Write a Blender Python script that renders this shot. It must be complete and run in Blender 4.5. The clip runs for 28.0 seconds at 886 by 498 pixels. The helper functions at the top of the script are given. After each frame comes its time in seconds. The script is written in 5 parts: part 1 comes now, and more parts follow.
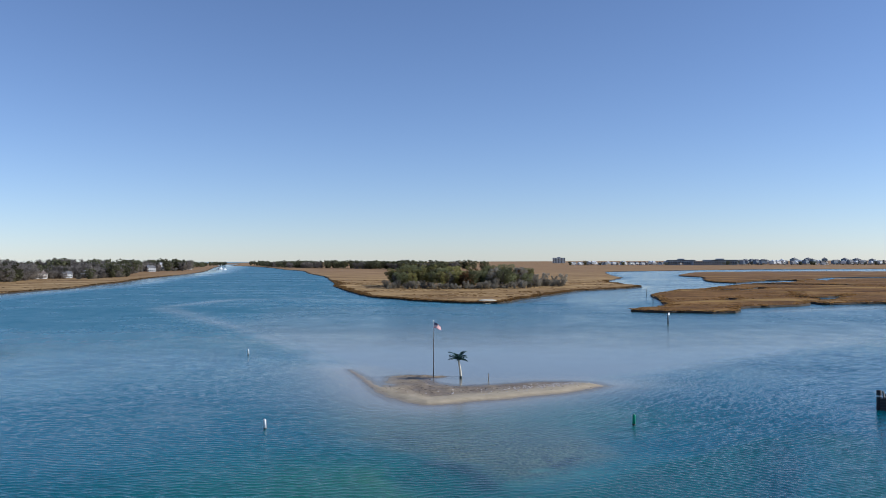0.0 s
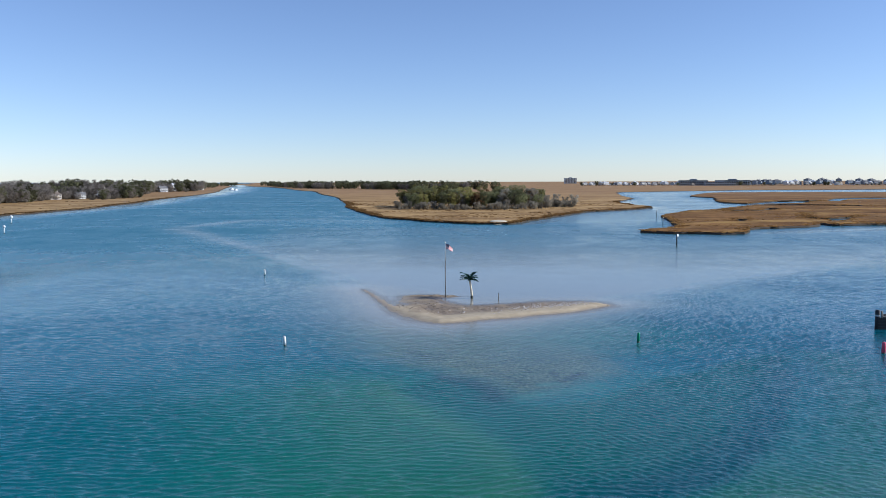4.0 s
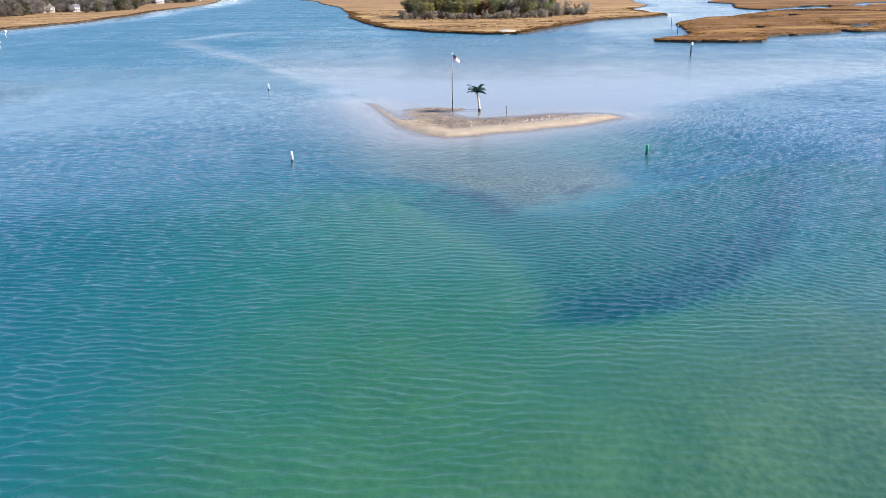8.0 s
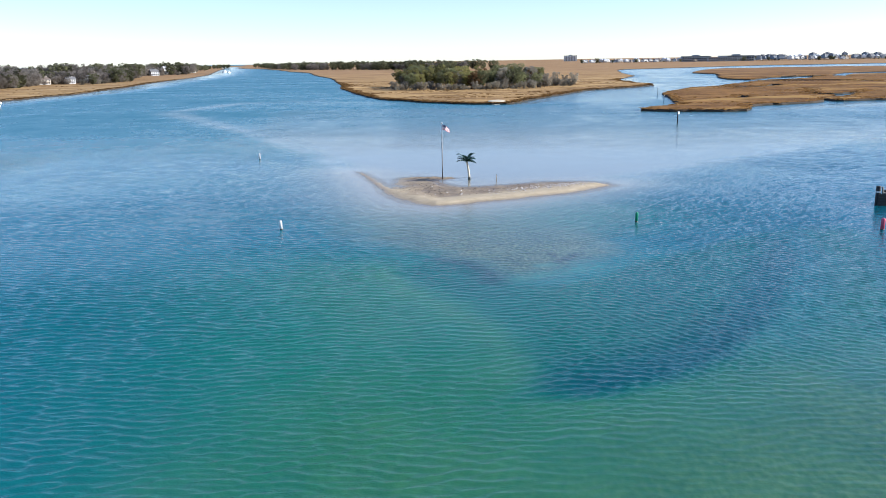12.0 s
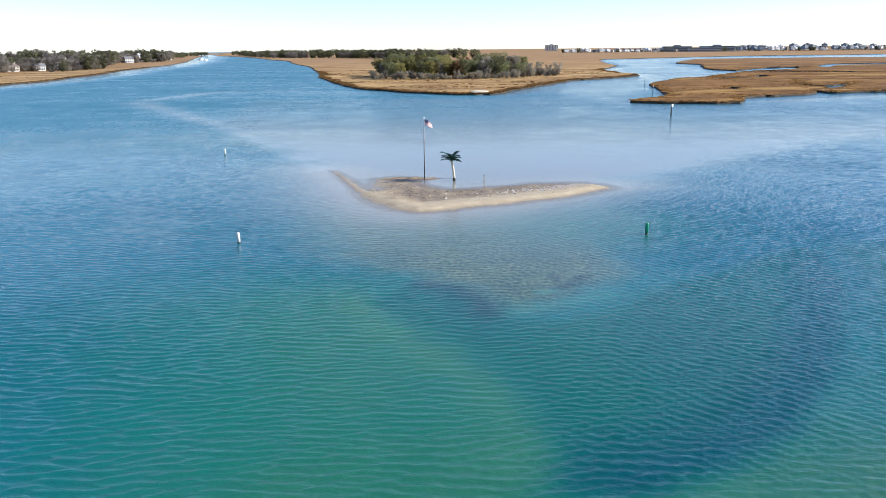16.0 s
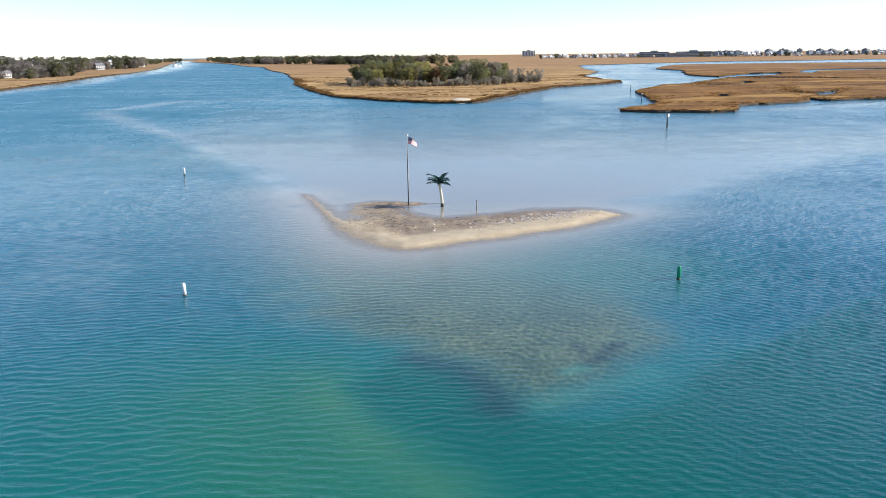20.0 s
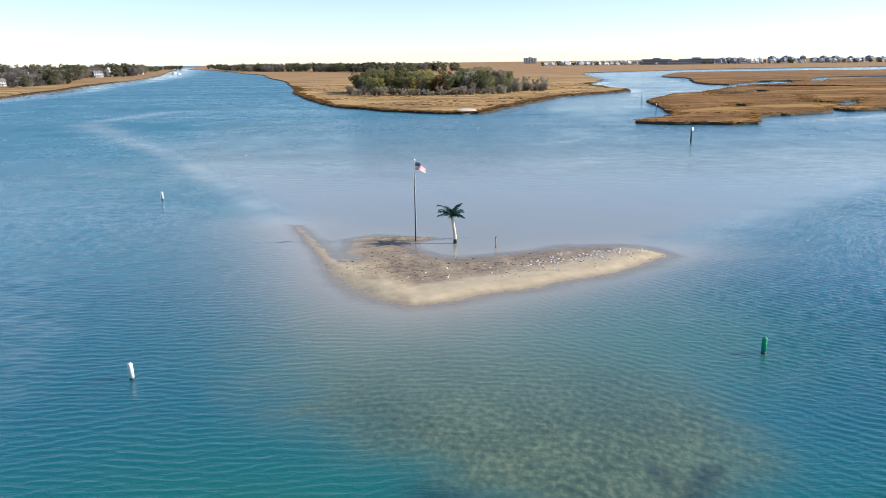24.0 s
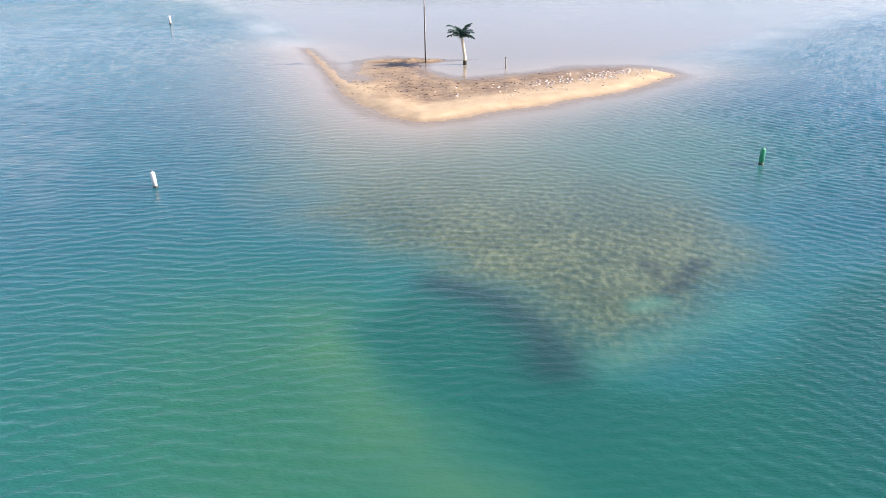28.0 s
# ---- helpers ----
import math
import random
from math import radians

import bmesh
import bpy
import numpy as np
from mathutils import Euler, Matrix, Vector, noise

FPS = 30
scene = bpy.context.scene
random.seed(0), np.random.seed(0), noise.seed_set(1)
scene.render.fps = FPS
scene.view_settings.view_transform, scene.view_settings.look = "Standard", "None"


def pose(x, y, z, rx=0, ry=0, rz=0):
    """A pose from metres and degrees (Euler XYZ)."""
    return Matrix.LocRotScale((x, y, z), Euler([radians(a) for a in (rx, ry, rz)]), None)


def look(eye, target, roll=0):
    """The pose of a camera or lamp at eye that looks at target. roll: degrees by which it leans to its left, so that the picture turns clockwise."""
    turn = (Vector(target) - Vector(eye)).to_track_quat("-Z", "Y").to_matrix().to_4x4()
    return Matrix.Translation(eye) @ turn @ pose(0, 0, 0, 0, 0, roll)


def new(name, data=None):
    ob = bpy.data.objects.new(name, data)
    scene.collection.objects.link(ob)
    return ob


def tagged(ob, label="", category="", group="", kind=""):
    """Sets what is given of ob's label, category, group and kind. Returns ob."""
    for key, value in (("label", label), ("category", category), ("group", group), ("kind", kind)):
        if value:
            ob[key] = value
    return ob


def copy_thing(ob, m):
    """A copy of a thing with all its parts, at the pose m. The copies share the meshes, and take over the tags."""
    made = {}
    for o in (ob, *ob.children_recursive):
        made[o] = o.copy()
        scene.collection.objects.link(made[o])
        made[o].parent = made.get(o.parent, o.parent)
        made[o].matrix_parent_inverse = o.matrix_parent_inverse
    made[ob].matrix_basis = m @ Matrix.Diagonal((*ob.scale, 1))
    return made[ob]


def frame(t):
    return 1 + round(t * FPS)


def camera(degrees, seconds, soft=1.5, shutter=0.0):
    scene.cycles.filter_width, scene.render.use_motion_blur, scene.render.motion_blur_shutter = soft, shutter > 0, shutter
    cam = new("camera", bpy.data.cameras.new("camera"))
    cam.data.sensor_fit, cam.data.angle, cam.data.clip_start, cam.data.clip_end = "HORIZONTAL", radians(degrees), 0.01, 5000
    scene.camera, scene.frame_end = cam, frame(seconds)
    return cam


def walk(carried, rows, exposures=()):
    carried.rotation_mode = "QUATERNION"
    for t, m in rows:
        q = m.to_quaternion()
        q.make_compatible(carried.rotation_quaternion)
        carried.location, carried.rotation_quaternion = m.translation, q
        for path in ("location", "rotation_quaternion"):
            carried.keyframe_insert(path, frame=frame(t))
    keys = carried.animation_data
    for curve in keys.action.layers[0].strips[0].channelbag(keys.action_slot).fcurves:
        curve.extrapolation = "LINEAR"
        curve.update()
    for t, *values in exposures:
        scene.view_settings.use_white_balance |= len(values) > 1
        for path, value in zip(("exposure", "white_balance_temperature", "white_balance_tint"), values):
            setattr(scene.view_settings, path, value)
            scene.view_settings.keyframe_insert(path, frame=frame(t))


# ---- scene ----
cam = camera(56.06, 28.0, soft=0.65)

# seconds, x, y, z, heading to the left, tilt up, lean
PATH = [
    (0.0, 1.60, -20.09, 14.27, 2.12, 0.70, -0.16),
    (0.5, 1.56, -20.51, 14.36, 2.09, -0.81, -0.12),
    (1.0, 1.47, -20.91, 14.36, 2.19, -2.02, -0.26),
    (1.5, 1.47, -20.98, 14.38, 2.29, -3.14, -0.21),
    (2.0, 1.57, -21.03, 14.36, 2.44, -3.79, -0.12),
    (2.5, 1.65, -21.23, 14.26, 2.57, -4.12, -0.28),
    (4.5, 1.57, -22.19, 14.62, 2.97, -5.58, -0.12),
    (5.0, 1.57, -22.11, 14.61, 3.07, -7.33, -0.19),
    (5.5, 1.60, -22.09, 14.61, 3.26, -9.68, -0.48),
    (6.0, 1.66, -22.10, 14.59, 3.26, -11.80, -0.45),
    (6.5, 1.65, -22.08, 14.54, 3.36, -14.25, -0.66),
    (7.0, 1.64, -22.02, 14.58, 3.41, -16.44, -0.65),
    (7.5, 1.66, -21.92, 14.47, 3.53, -17.59, -0.86),
    (8.0, 1.61, -21.89, 14.46, 3.54, -17.49, -0.81),
    (8.5, 1.70, -21.96, 14.40, 3.46, -15.82, -0.63),
    (9.0, 1.65, -21.92, 14.43, 3.39, -14.12, -0.48),
    (9.5, 1.53, -21.91, 14.44, 3.37, -13.27, -0.53),
    (10.0, 1.51, -21.86, 14.42, 3.35, -12.90, -0.54),
    (10.5, 1.53, -21.78, 14.46, 3.34, -12.75, -0.55),
    (11.0, 1.62, -21.81, 14.54, 3.31, -12.74, -0.65),
    (11.5, 1.62, -21.70, 14.48, 3.12, -12.72, -0.67),
    (12.0, 1.74, -21.28, 14.43, 2.89, -12.88, -0.95),
    (12.5, 1.78, -20.37, 14.44, 2.90, -12.99, -0.91),
    (14.5, 1.50, -15.61, 14.18, 2.20, -13.49, -0.65),
    (15.0, 1.38, -14.32, 14.23, 2.07, -13.59, -0.68),
    (15.5, 1.25, -12.93, 14.24, 1.83, -13.61, -0.66),
    (16.0, 1.10, -11.56, 14.31, 1.52, -13.63, -0.60),
    (16.5, 0.93, -10.08, 14.43, 1.32, -13.63, -0.60),
    (17.0, 0.80, -8.62, 14.50, 1.10, -13.64, -0.62),
    (17.5, 0.66, -7.13, 14.51, 0.87, -13.54, -0.49),
    (18.0, 0.54, -5.68, 14.51, 0.69, -13.49, -0.56),
    (18.5, 0.40, -4.27, 14.54, 0.52, -13.49, -0.70),
    (19.0, 0.26, -2.83, 14.49, 0.31, -13.37, -0.49),
    (19.5, 0.15, -1.40, 14.54, 0.18, -13.31, -0.57),
    (20.0, 0.01, -0.00, 14.49, -0.01, -13.27, -0.68),
    (20.5, -0.15, 1.57, 14.41, -0.15, -13.21, -0.71),
    (21.0, -0.25, 3.01, 14.38, -0.16, -13.22, -0.89),
    (21.5, -0.39, 4.52, 14.31, -0.28, -13.22, -0.91),
    (23.5, -0.81, 10.80, 14.74, -0.44, -12.99, -0.57),
    (24.0, -0.96, 11.92, 14.81, 0.05, -12.80, -0.70),
    (24.5, -1.01, 12.07, 14.75, 0.28, -12.83, -0.76),
    (25.0, -0.97, 11.58, 14.60, 0.27, -13.47, -0.70),
    (25.5, -0.74, 11.22, 14.45, 0.28, -14.01, -0.74),
    (26.0, -0.58, 10.94, 14.29, 0.51, -15.27, -1.00),
    (26.5, -0.54, 10.66, 14.11, 0.78, -17.79, -1.20),
    (27.0, -0.60, 10.45, 14.09, 0.84, -20.91, -1.02),
    (27.5, -0.69, 10.21, 13.92, 0.95, -22.86, -0.89),
    (28.0, -0.72, 9.98, 13.99, 1.14, -23.90, -1.05),
]


def path_pose(x, y, z, yaw, pitch, roll):
    yaw, pitch = radians(yaw), radians(pitch)
    ahead = Vector((-math.sin(yaw) * math.cos(pitch), math.cos(yaw) * math.cos(pitch), math.sin(pitch)))
    eye = Vector((x, y, z))
    return look(eye, eye + ahead, roll)


EXPOSURES = [(0.0, -0.04, 5700, 11), (2.5, 0.12, 5720, 11), (5.0, 0.30, 5800, 11), (7.5, 1.0, 6450, 20), (9.5, 0.7, 5950, 12), (12.0, 0.72, 5950, 11),
             (20.0, 0.78, 6320, 11), (25.5, 0.66, 6400, 11), (28.0, 1.28, 7600, 24)]
walk(cam, [(t, path_pose(*p)) for t, *p in PATH], EXPOSURES)

# ---- sky and sun: clear winter day, the sun stands to the right of the way ----
SUN_ELEVATION, SUN_ROTATION = radians(27), radians(90)
world = bpy.data.worlds.new("sky")
scene.world = world
world.use_nodes = True
wt = world.node_tree
sky = wt.nodes.new("ShaderNodeTexSky")
sky.sky_type = "NISHITA"
sky.sun_disc = False
sky.sun_elevation, sky.sun_rotation = SUN_ELEVATION, SUN_ROTATION
sky.air_density, sky.dust_density, sky.ozone_density = 0.8, 0.1, 2.2
background = wt.nodes["Background"]
background.inputs["Strength"].default_value = 0.115
clear = wt.nodes.new("ShaderNodeMix")
clear.data_type, clear.blend_type = "RGBA", "MULTIPLY"
clear.inputs[0].default_value = 1.0
clear.inputs[7].default_value = (0.948, 0.948, 1.035, 1)
pale = wt.nodes.new("ShaderNodeHueSaturation")
pale.inputs["Saturation"].default_value = 0.95
wt.links.new(sky.outputs[0], pale.inputs["Color"])
wt.links.new(pale.outputs[0], clear.inputs[6])
wt.links.new(clear.outputs[2], background.inputs["Color"])
sun_data = bpy.data.lights.new("sun", "SUN")
sun_data.energy, sun_data.angle, sun_data.color = 5.0, radians(0.55), (1.0, 0.93, 0.82)
sun = new("sun", sun_data)
sun.matrix_world = look((60, 0, 60 * math.tan(SUN_ELEVATION)), (0, 0, 0))


# ---- materials ----
def node_material(name):
    m = bpy.data.materials.new(name)
    m.use_nodes = True
    nt = m.node_tree
    return m, nt, nt.nodes["Principled BSDF"]


def link_noise(nt, scale, detail=4.0, rough=0.55, space="Object", stretch=(1, 1, 1), turn=0.0):
    co = nt.nodes.new("ShaderNodeTexCoord")
    mp = nt.nodes.new("ShaderNodeMapping")
    mp.inputs["Scale"].default_value = stretch
    mp.inputs["Rotation"].default_value = (0, 0, turn)
    n = nt.nodes.new("ShaderNodeTexNoise")
    n.inputs["Scale"].default_value = scale
    n.inputs["Detail"].default_value = detail
    n.inputs["Roughness"].default_value = rough
    nt.links.new(co.outputs[space], mp.inputs["Vector"])
    nt.links.new(mp.outputs[0], n.inputs["Vector"])
    return n


def ramp(nt, source, stops):
    r = nt.nodes.new("ShaderNodeValToRGB")
    e = r.color_ramp.elements
    while len(e) < len(stops):
        e.new(0.5)
    for el, (p, c) in zip(e, stops):
        el.position, el.color = p, (*c, 1)
    nt.links.new(source, r.inputs["Fac"])
    return r.outputs["Color"]


def mixed(nt, fac, a, b, blend="MIX"):
    m = nt.nodes.new("ShaderNodeMix")
    m.data_type, m.blend_type = "RGBA", blend
    for socket, value in ((m.inputs[0], fac), (m.inputs[6], a), (m.inputs[7], b)):
        if isinstance(value, (int, float)):
            socket.default_value = value
        elif isinstance(value, tuple):
            socket.default_value = (*value, 1)
        else:
            nt.links.new(value, socket)
    return m.outputs[2]


def maths(nt, op, a, b=0.0, clamp=False):
    m = nt.nodes.new("ShaderNodeMath")
    m.operation, m.use_clamp = op, clamp
    for socket, value in zip(m.inputs, (a, b)):
        if isinstance(value, (int, float)):
            socket.default_value = value
        else:
            nt.links.new(value, socket)
    return m.outputs[0]


def bumped(nt, bsdf, height, strength=0.3, distance=0.05):
    b = nt.nodes.new("ShaderNodeBump")
    b.inputs["Strength"].default_value = strength
    b.inputs["Distance"].default_value = distance
    nt.links.new(height, b.inputs["Height"])
    nt.links.new(b.outputs[0], bsdf.inputs["Normal"])
    return b


def plain(name, dark, light, rough=0.6, scale=3.0, metal=0.0, bump=0.15, per_object=0.0, per_island=0.0, stretch=(1, 1, 1)):
    """A surface that wavers between two tones at two scales."""
    m, nt, bsdf = node_material(name)
    big, fine = link_noise(nt, scale * 0.25, 3, stretch=stretch), link_noise(nt, scale * 4, 5, stretch=stretch)
    f = maths(nt, "ADD", maths(nt, "MULTIPLY", big.outputs[0], 0.6), maths(nt, "MULTIPLY", fine.outputs[0], 0.4))
    col = ramp(nt, f, ((0.32, dark), (0.68, light)))
    for amount, node_kind, out in ((per_object, "ShaderNodeObjectInfo", "Random"), (per_island, "ShaderNodeNewGeometry", "Random Per Island")):
        if amount:
            info = nt.nodes.new(node_kind)
            v = maths(nt, "ADD", maths(nt, "MULTIPLY", info.outputs[out], amount), 1.0 - amount * 0.6)
            comb = nt.nodes.new("ShaderNodeCombineColor")
            for k in range(3):
                nt.links.new(v, comb.inputs[k])
            col = mixed(nt, 1.0, col, comb.outputs[0], "MULTIPLY")
    nt.links.new(col, bsdf.inputs["Base Color"])
    bsdf.inputs["Roughness"].default_value = rough
    bsdf.inputs["Metallic"].default_value = metal
    if bump:
        bumped(nt, bsdf, fine.outputs[0], bump, 0.03)
    return m


def attribute(nt, name):
    a = nt.nodes.new("ShaderNodeAttribute")
    a.attribute_name = name
    return a.outputs["Fac"]


def water_material():
    """Tidal water: the colour of the bed and the depth below, wind ripples on top."""
    m, nt, bsdf = node_material("sea_water")
    patches = link_noise(nt, 0.035, 3, 0.6, stretch=(0.5, 1.0, 1))
    col = ramp(nt, patches.outputs[0], ((0.3, (0.004, 0.092, 0.132)), (0.7, (0.005, 0.112, 0.146))))
    # far water: bluer sky reflection put into the base colour
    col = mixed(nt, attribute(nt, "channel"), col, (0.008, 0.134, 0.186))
    drift = link_noise(nt, 0.28, 4, 0.6, stretch=(1.0, 0.6, 1), turn=radians(-20))
    fleck, tiny = link_noise(nt, 2.7, 2.5, 0.5, stretch=(1.3, 0.75, 1), turn=radians(30)), link_noise(nt, 5.0, 3, 0.6)
    grain = maths(nt, "ADD", maths(nt, "MULTIPLY", fleck.outputs[0], 0.52), maths(nt, "MULTIPLY", tiny.outputs[0], 0.08))
    grain = maths(nt, "ADD", grain, maths(nt, "MULTIPLY", drift.outputs[0], 0.28))
    grain = maths(nt, "ADD", grain, 0.06)
    weed = ramp(nt, grain, ((0.38, (0.036, 0.068, 0.048)), (0.50, (0.076, 0.114, 0.072)), (0.62, (0.144, 0.186, 0.110))))
    olive = ramp(nt, maths(nt, "ADD", maths(nt, "MULTIPLY", drift.outputs[0], 0.6), maths(nt, "MULTIPLY", fleck.outputs[0], 0.4)),
                 ((0.36, (0.020, 0.112, 0.062)), (0.64, (0.042, 0.150, 0.074))))
    col = mixed(nt, attribute(nt, "green"), col, (0.009, 0.130, 0.094))
    col = mixed(nt, attribute(nt, "olive"), col, olive)
    col = mixed(nt, attribute(nt, "hole"), col, (0.003, 0.098, 0.081))
    col = mixed(nt, attribute(nt, "deep"), col, (0.002, 0.046, 0.082))
    col = mixed(nt, attribute(nt, "ridge"), col, (0.054, 0.168, 0.084))
    col = mixed(nt, attribute(nt, "grey_flat"), col, (0.112, 0.162, 0.122))
    col = mixed(nt, attribute(nt, "weed"), col, weed)
    col = mixed(nt, attribute(nt, "dark"), col, (0.012, 0.030, 0.038))
    col = mixed(nt, attribute(nt, "bare_sand"), col, (0.060, 0.240, 0.185))
    col = mixed(nt, attribute(nt, "shoal"), col, (0.255, 0.250, 0.200))
    # foam streaks with their sky sheen painted into the colour
    col = mixed(nt, attribute(nt, "foam_sheen"), col, (0.300, 0.360, 0.370))
    col = mixed(nt, attribute(nt, "rim"), col, (0.350, 0.310, 0.250))
    nt.links.new(col, bsdf.inputs["Base Color"])
    bsdf.inputs["Specular IOR Level"].default_value = 0.54
    bsdf.inputs["IOR"].default_value = 1.33
    bsdf.subsurface_method = "BURLEY"
    nt.links.new(attribute(nt, "murk"), bsdf.inputs["Subsurface Weight"])
    bsdf.inputs["Subsurface Radius"].default_value = (0.6, 1.0, 1.0)
    bsdf.inputs["Subsurface Scale"].default_value = 0.9
    nt.links.new(attribute(nt, "cover"), bsdf.inputs["Alpha"])
    long = link_noise(nt, 1.0, 2, 0.5, stretch=(0.4, 1.2, 1), turn=radians(2))
    short = link_noise(nt, 4.2, 3, 0.6, stretch=(0.8, 1.4, 1), turn=radians(12))
    band = link_noise(nt, 0.02, 4, 0.65, stretch=(0.35, 1.6, 1))
    paws = link_noise(nt, 0.16, 4, 0.7, stretch=(0.8, 0.5, 1))
    glint = maths(nt, "ADD", attribute(nt, "chop"), maths(nt, "MULTIPLY", maths(nt, "SUBTRACT", band.outputs[0], 0.5), 0.30))
    glint = maths(nt, "ADD", glint, maths(nt, "MULTIPLY", maths(nt, "SUBTRACT", paws.outputs[0], 0.5), attribute(nt, "gusty")))
    nt.links.new(maths(nt, "MAXIMUM", glint, 0.04), bsdf.inputs["Roughness"])
    h = maths(nt, "ADD", maths(nt, "MULTIPLY", long.outputs[0], maths(nt, "MULTIPLY", attribute(nt, "open_water"), 0.26)), maths(nt, "MULTIPLY", short.outputs[0], maths(nt, "SUBTRACT", 0.037, maths(nt, "MULTIPLY", attribute(nt, "fine"), 0.018))))
    b = bumped(nt, bsdf, h, 1.0, 1.0)
    nt.links.new(attribute(nt, "ripple"), b.inputs["Strength"])
    return m


WATER = water_material()
MUD = plain("dark_mud", (0.030, 0.022, 0.015), (0.070, 0.050, 0.032), 0.95, 1.5, bump=0.4)
SEABED = plain("seabed_sand", (0.10, 0.09, 0.06), (0.16, 0.14, 0.09), 0.9, 0.5)


def marsh_material(name, dark, light, streak, golden):
    """Dry cordgrass seen from above: fine grain, drifts, and darker wet streaks along the shore."""
    m, nt, bsdf = node_material(name)
    drift, grain = link_noise(nt, 0.06, 4, 0.6, stretch=(0.6, 1.0, 1)), link_noise(nt, 0.9, 5, 0.7, stretch=(1, 0.6, 1))
    clump = link_noise(nt, 0.22, 4, 0.65, stretch=(0.7, 1.0, 1), turn=radians(20))
    f = maths(nt, "ADD", maths(nt, "MULTIPLY", drift.outputs[0], 0.4), maths(nt, "MULTIPLY", grain.outputs[0], 0.3))
    f = maths(nt, "ADD", f, maths(nt, "MULTIPLY", clump.outputs[0], 0.3))
    col = ramp(nt, f, ((0.41, dark), (0.57, light)))
    low = link_noise(nt, 0.025, 5, 0.65, stretch=(0.45, 1.5, 1), turn=radians(8))
    wet = ramp(nt, low.outputs[0], ((0.52, (0, 0, 0)), (0.58, (1, 1, 1))))
    col = mixed(nt, maths(nt, "MULTIPLY", wet, 0.5), col, streak)
    tops = ramp(nt, link_noise(nt, 0.04, 4, 0.6, stretch=(0.5, 1.3, 1), turn=radians(-6)).outputs[0], ((0.54, (0, 0, 0)), (0.62, (1, 1, 1))))
    col = mixed(nt, maths(nt, "MULTIPLY", tops, 0.7), col, golden)
    # far marsh: duller russet grass and haze, both put into the colour by distance
    place, apart, russet_haze = nt.nodes.new("ShaderNodeTexCoord"), nt.nodes.new("ShaderNodeSeparateXYZ"), nt.nodes.new("ShaderNodeMapRange")
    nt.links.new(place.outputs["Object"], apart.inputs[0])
    nt.links.new(apart.outputs["Y"], russet_haze.inputs["Value"])
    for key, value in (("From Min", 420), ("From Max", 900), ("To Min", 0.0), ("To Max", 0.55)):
        russet_haze.inputs[key].default_value = value
    col = mixed(nt, russet_haze.outputs[0], col, (0.285, 0.172, 0.098))
    nt.links.new(col, bsdf.inputs["Base Color"])
    bsdf.inputs["Roughness"].default_value = 0.95
    bsdf.inputs["Specular IOR Level"].default_value = 0.08
    bumped(nt, bsdf, grain.outputs[0], 0.5, 0.06)
    return m


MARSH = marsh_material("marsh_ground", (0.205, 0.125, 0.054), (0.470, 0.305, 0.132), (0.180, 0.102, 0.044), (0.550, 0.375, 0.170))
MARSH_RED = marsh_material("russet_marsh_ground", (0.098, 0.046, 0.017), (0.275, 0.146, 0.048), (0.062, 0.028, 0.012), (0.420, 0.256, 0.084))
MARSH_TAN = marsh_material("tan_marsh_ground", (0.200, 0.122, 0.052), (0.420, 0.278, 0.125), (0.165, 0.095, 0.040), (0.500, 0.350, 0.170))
SAND_PALE = plain("pale_sand", (0.50, 0.43, 0.31), (0.64, 0.57, 0.43), 0.95, 1.2)


def sand_material():
    """Tan sand, greyer and darker where mud lies in the hollow, wet near the water's level."""
    m, nt, bsdf = node_material("sandbar_sand")
    grain, drift = link_noise(nt, 14, 4, 0.7), link_noise(nt, 0.9, 4, 0.6)
    tan = ramp(nt, drift.outputs[0], ((0.3, (0.370, 0.298, 0.192)), (0.7, (0.49, 0.405, 0.276))))
    grey = ramp(nt, link_noise(nt, 2.2, 5, 0.7).outputs[0], ((0.35, (0.145, 0.106, 0.068)), (0.65, (0.350, 0.272, 0.180))))
    col = mixed(nt, attribute(nt, "mud"), tan, grey)
    col = mixed(nt, attribute(nt, "wet"), col, (0.80, 0.78, 0.76), "MULTIPLY")
    nt.links.new(col, bsdf.inputs["Base Color"])
    nt.links.new(maths(nt, "SUBTRACT", 0.95, maths(nt, "MULTIPLY", attribute(nt, "wet"), 0.55)), bsdf.inputs["Roughness"])
    bumped(nt, bsdf, maths(nt, "ADD", grain.outputs[0], link_noise(nt, 3.0, 4, 0.6).outputs[0]), 0.5, 0.05)
    return m


SAND = sand_material()
BARK = plain("bark", (0.06, 0.048, 0.038), (0.15, 0.125, 0.105), 0.9, 2.0, bump=0.5)


def leaf_material(name, dark, light, scale=0.25):
    """Leaves that let some sunlight through, with clumps and whole trees of different tone."""
    m = plain(name, dark, light, 0.6, scale, bump=0, per_object=0.85, per_island=0.22)
    nt = m.node_tree
    bsdf = nt.nodes["Principled BSDF"]
    bsdf.inputs["Specular IOR Level"].default_value = 0.12
    glow, mix = nt.nodes.new("ShaderNodeBsdfTranslucent"), nt.nodes.new("ShaderNodeMixShader")
    nt.links.new(bsdf.inputs["Base Color"].links[0].from_socket, glow.inputs["Color"])
    mix.inputs[0].default_value = 0.5
    nt.links.new(bsdf.outputs[0], mix.inputs[1])
    nt.links.new(glow.outputs[0], mix.inputs[2])
    nt.links.new(mix.outputs[0], nt.nodes["Material Output"].inputs["Surface"])
    return m


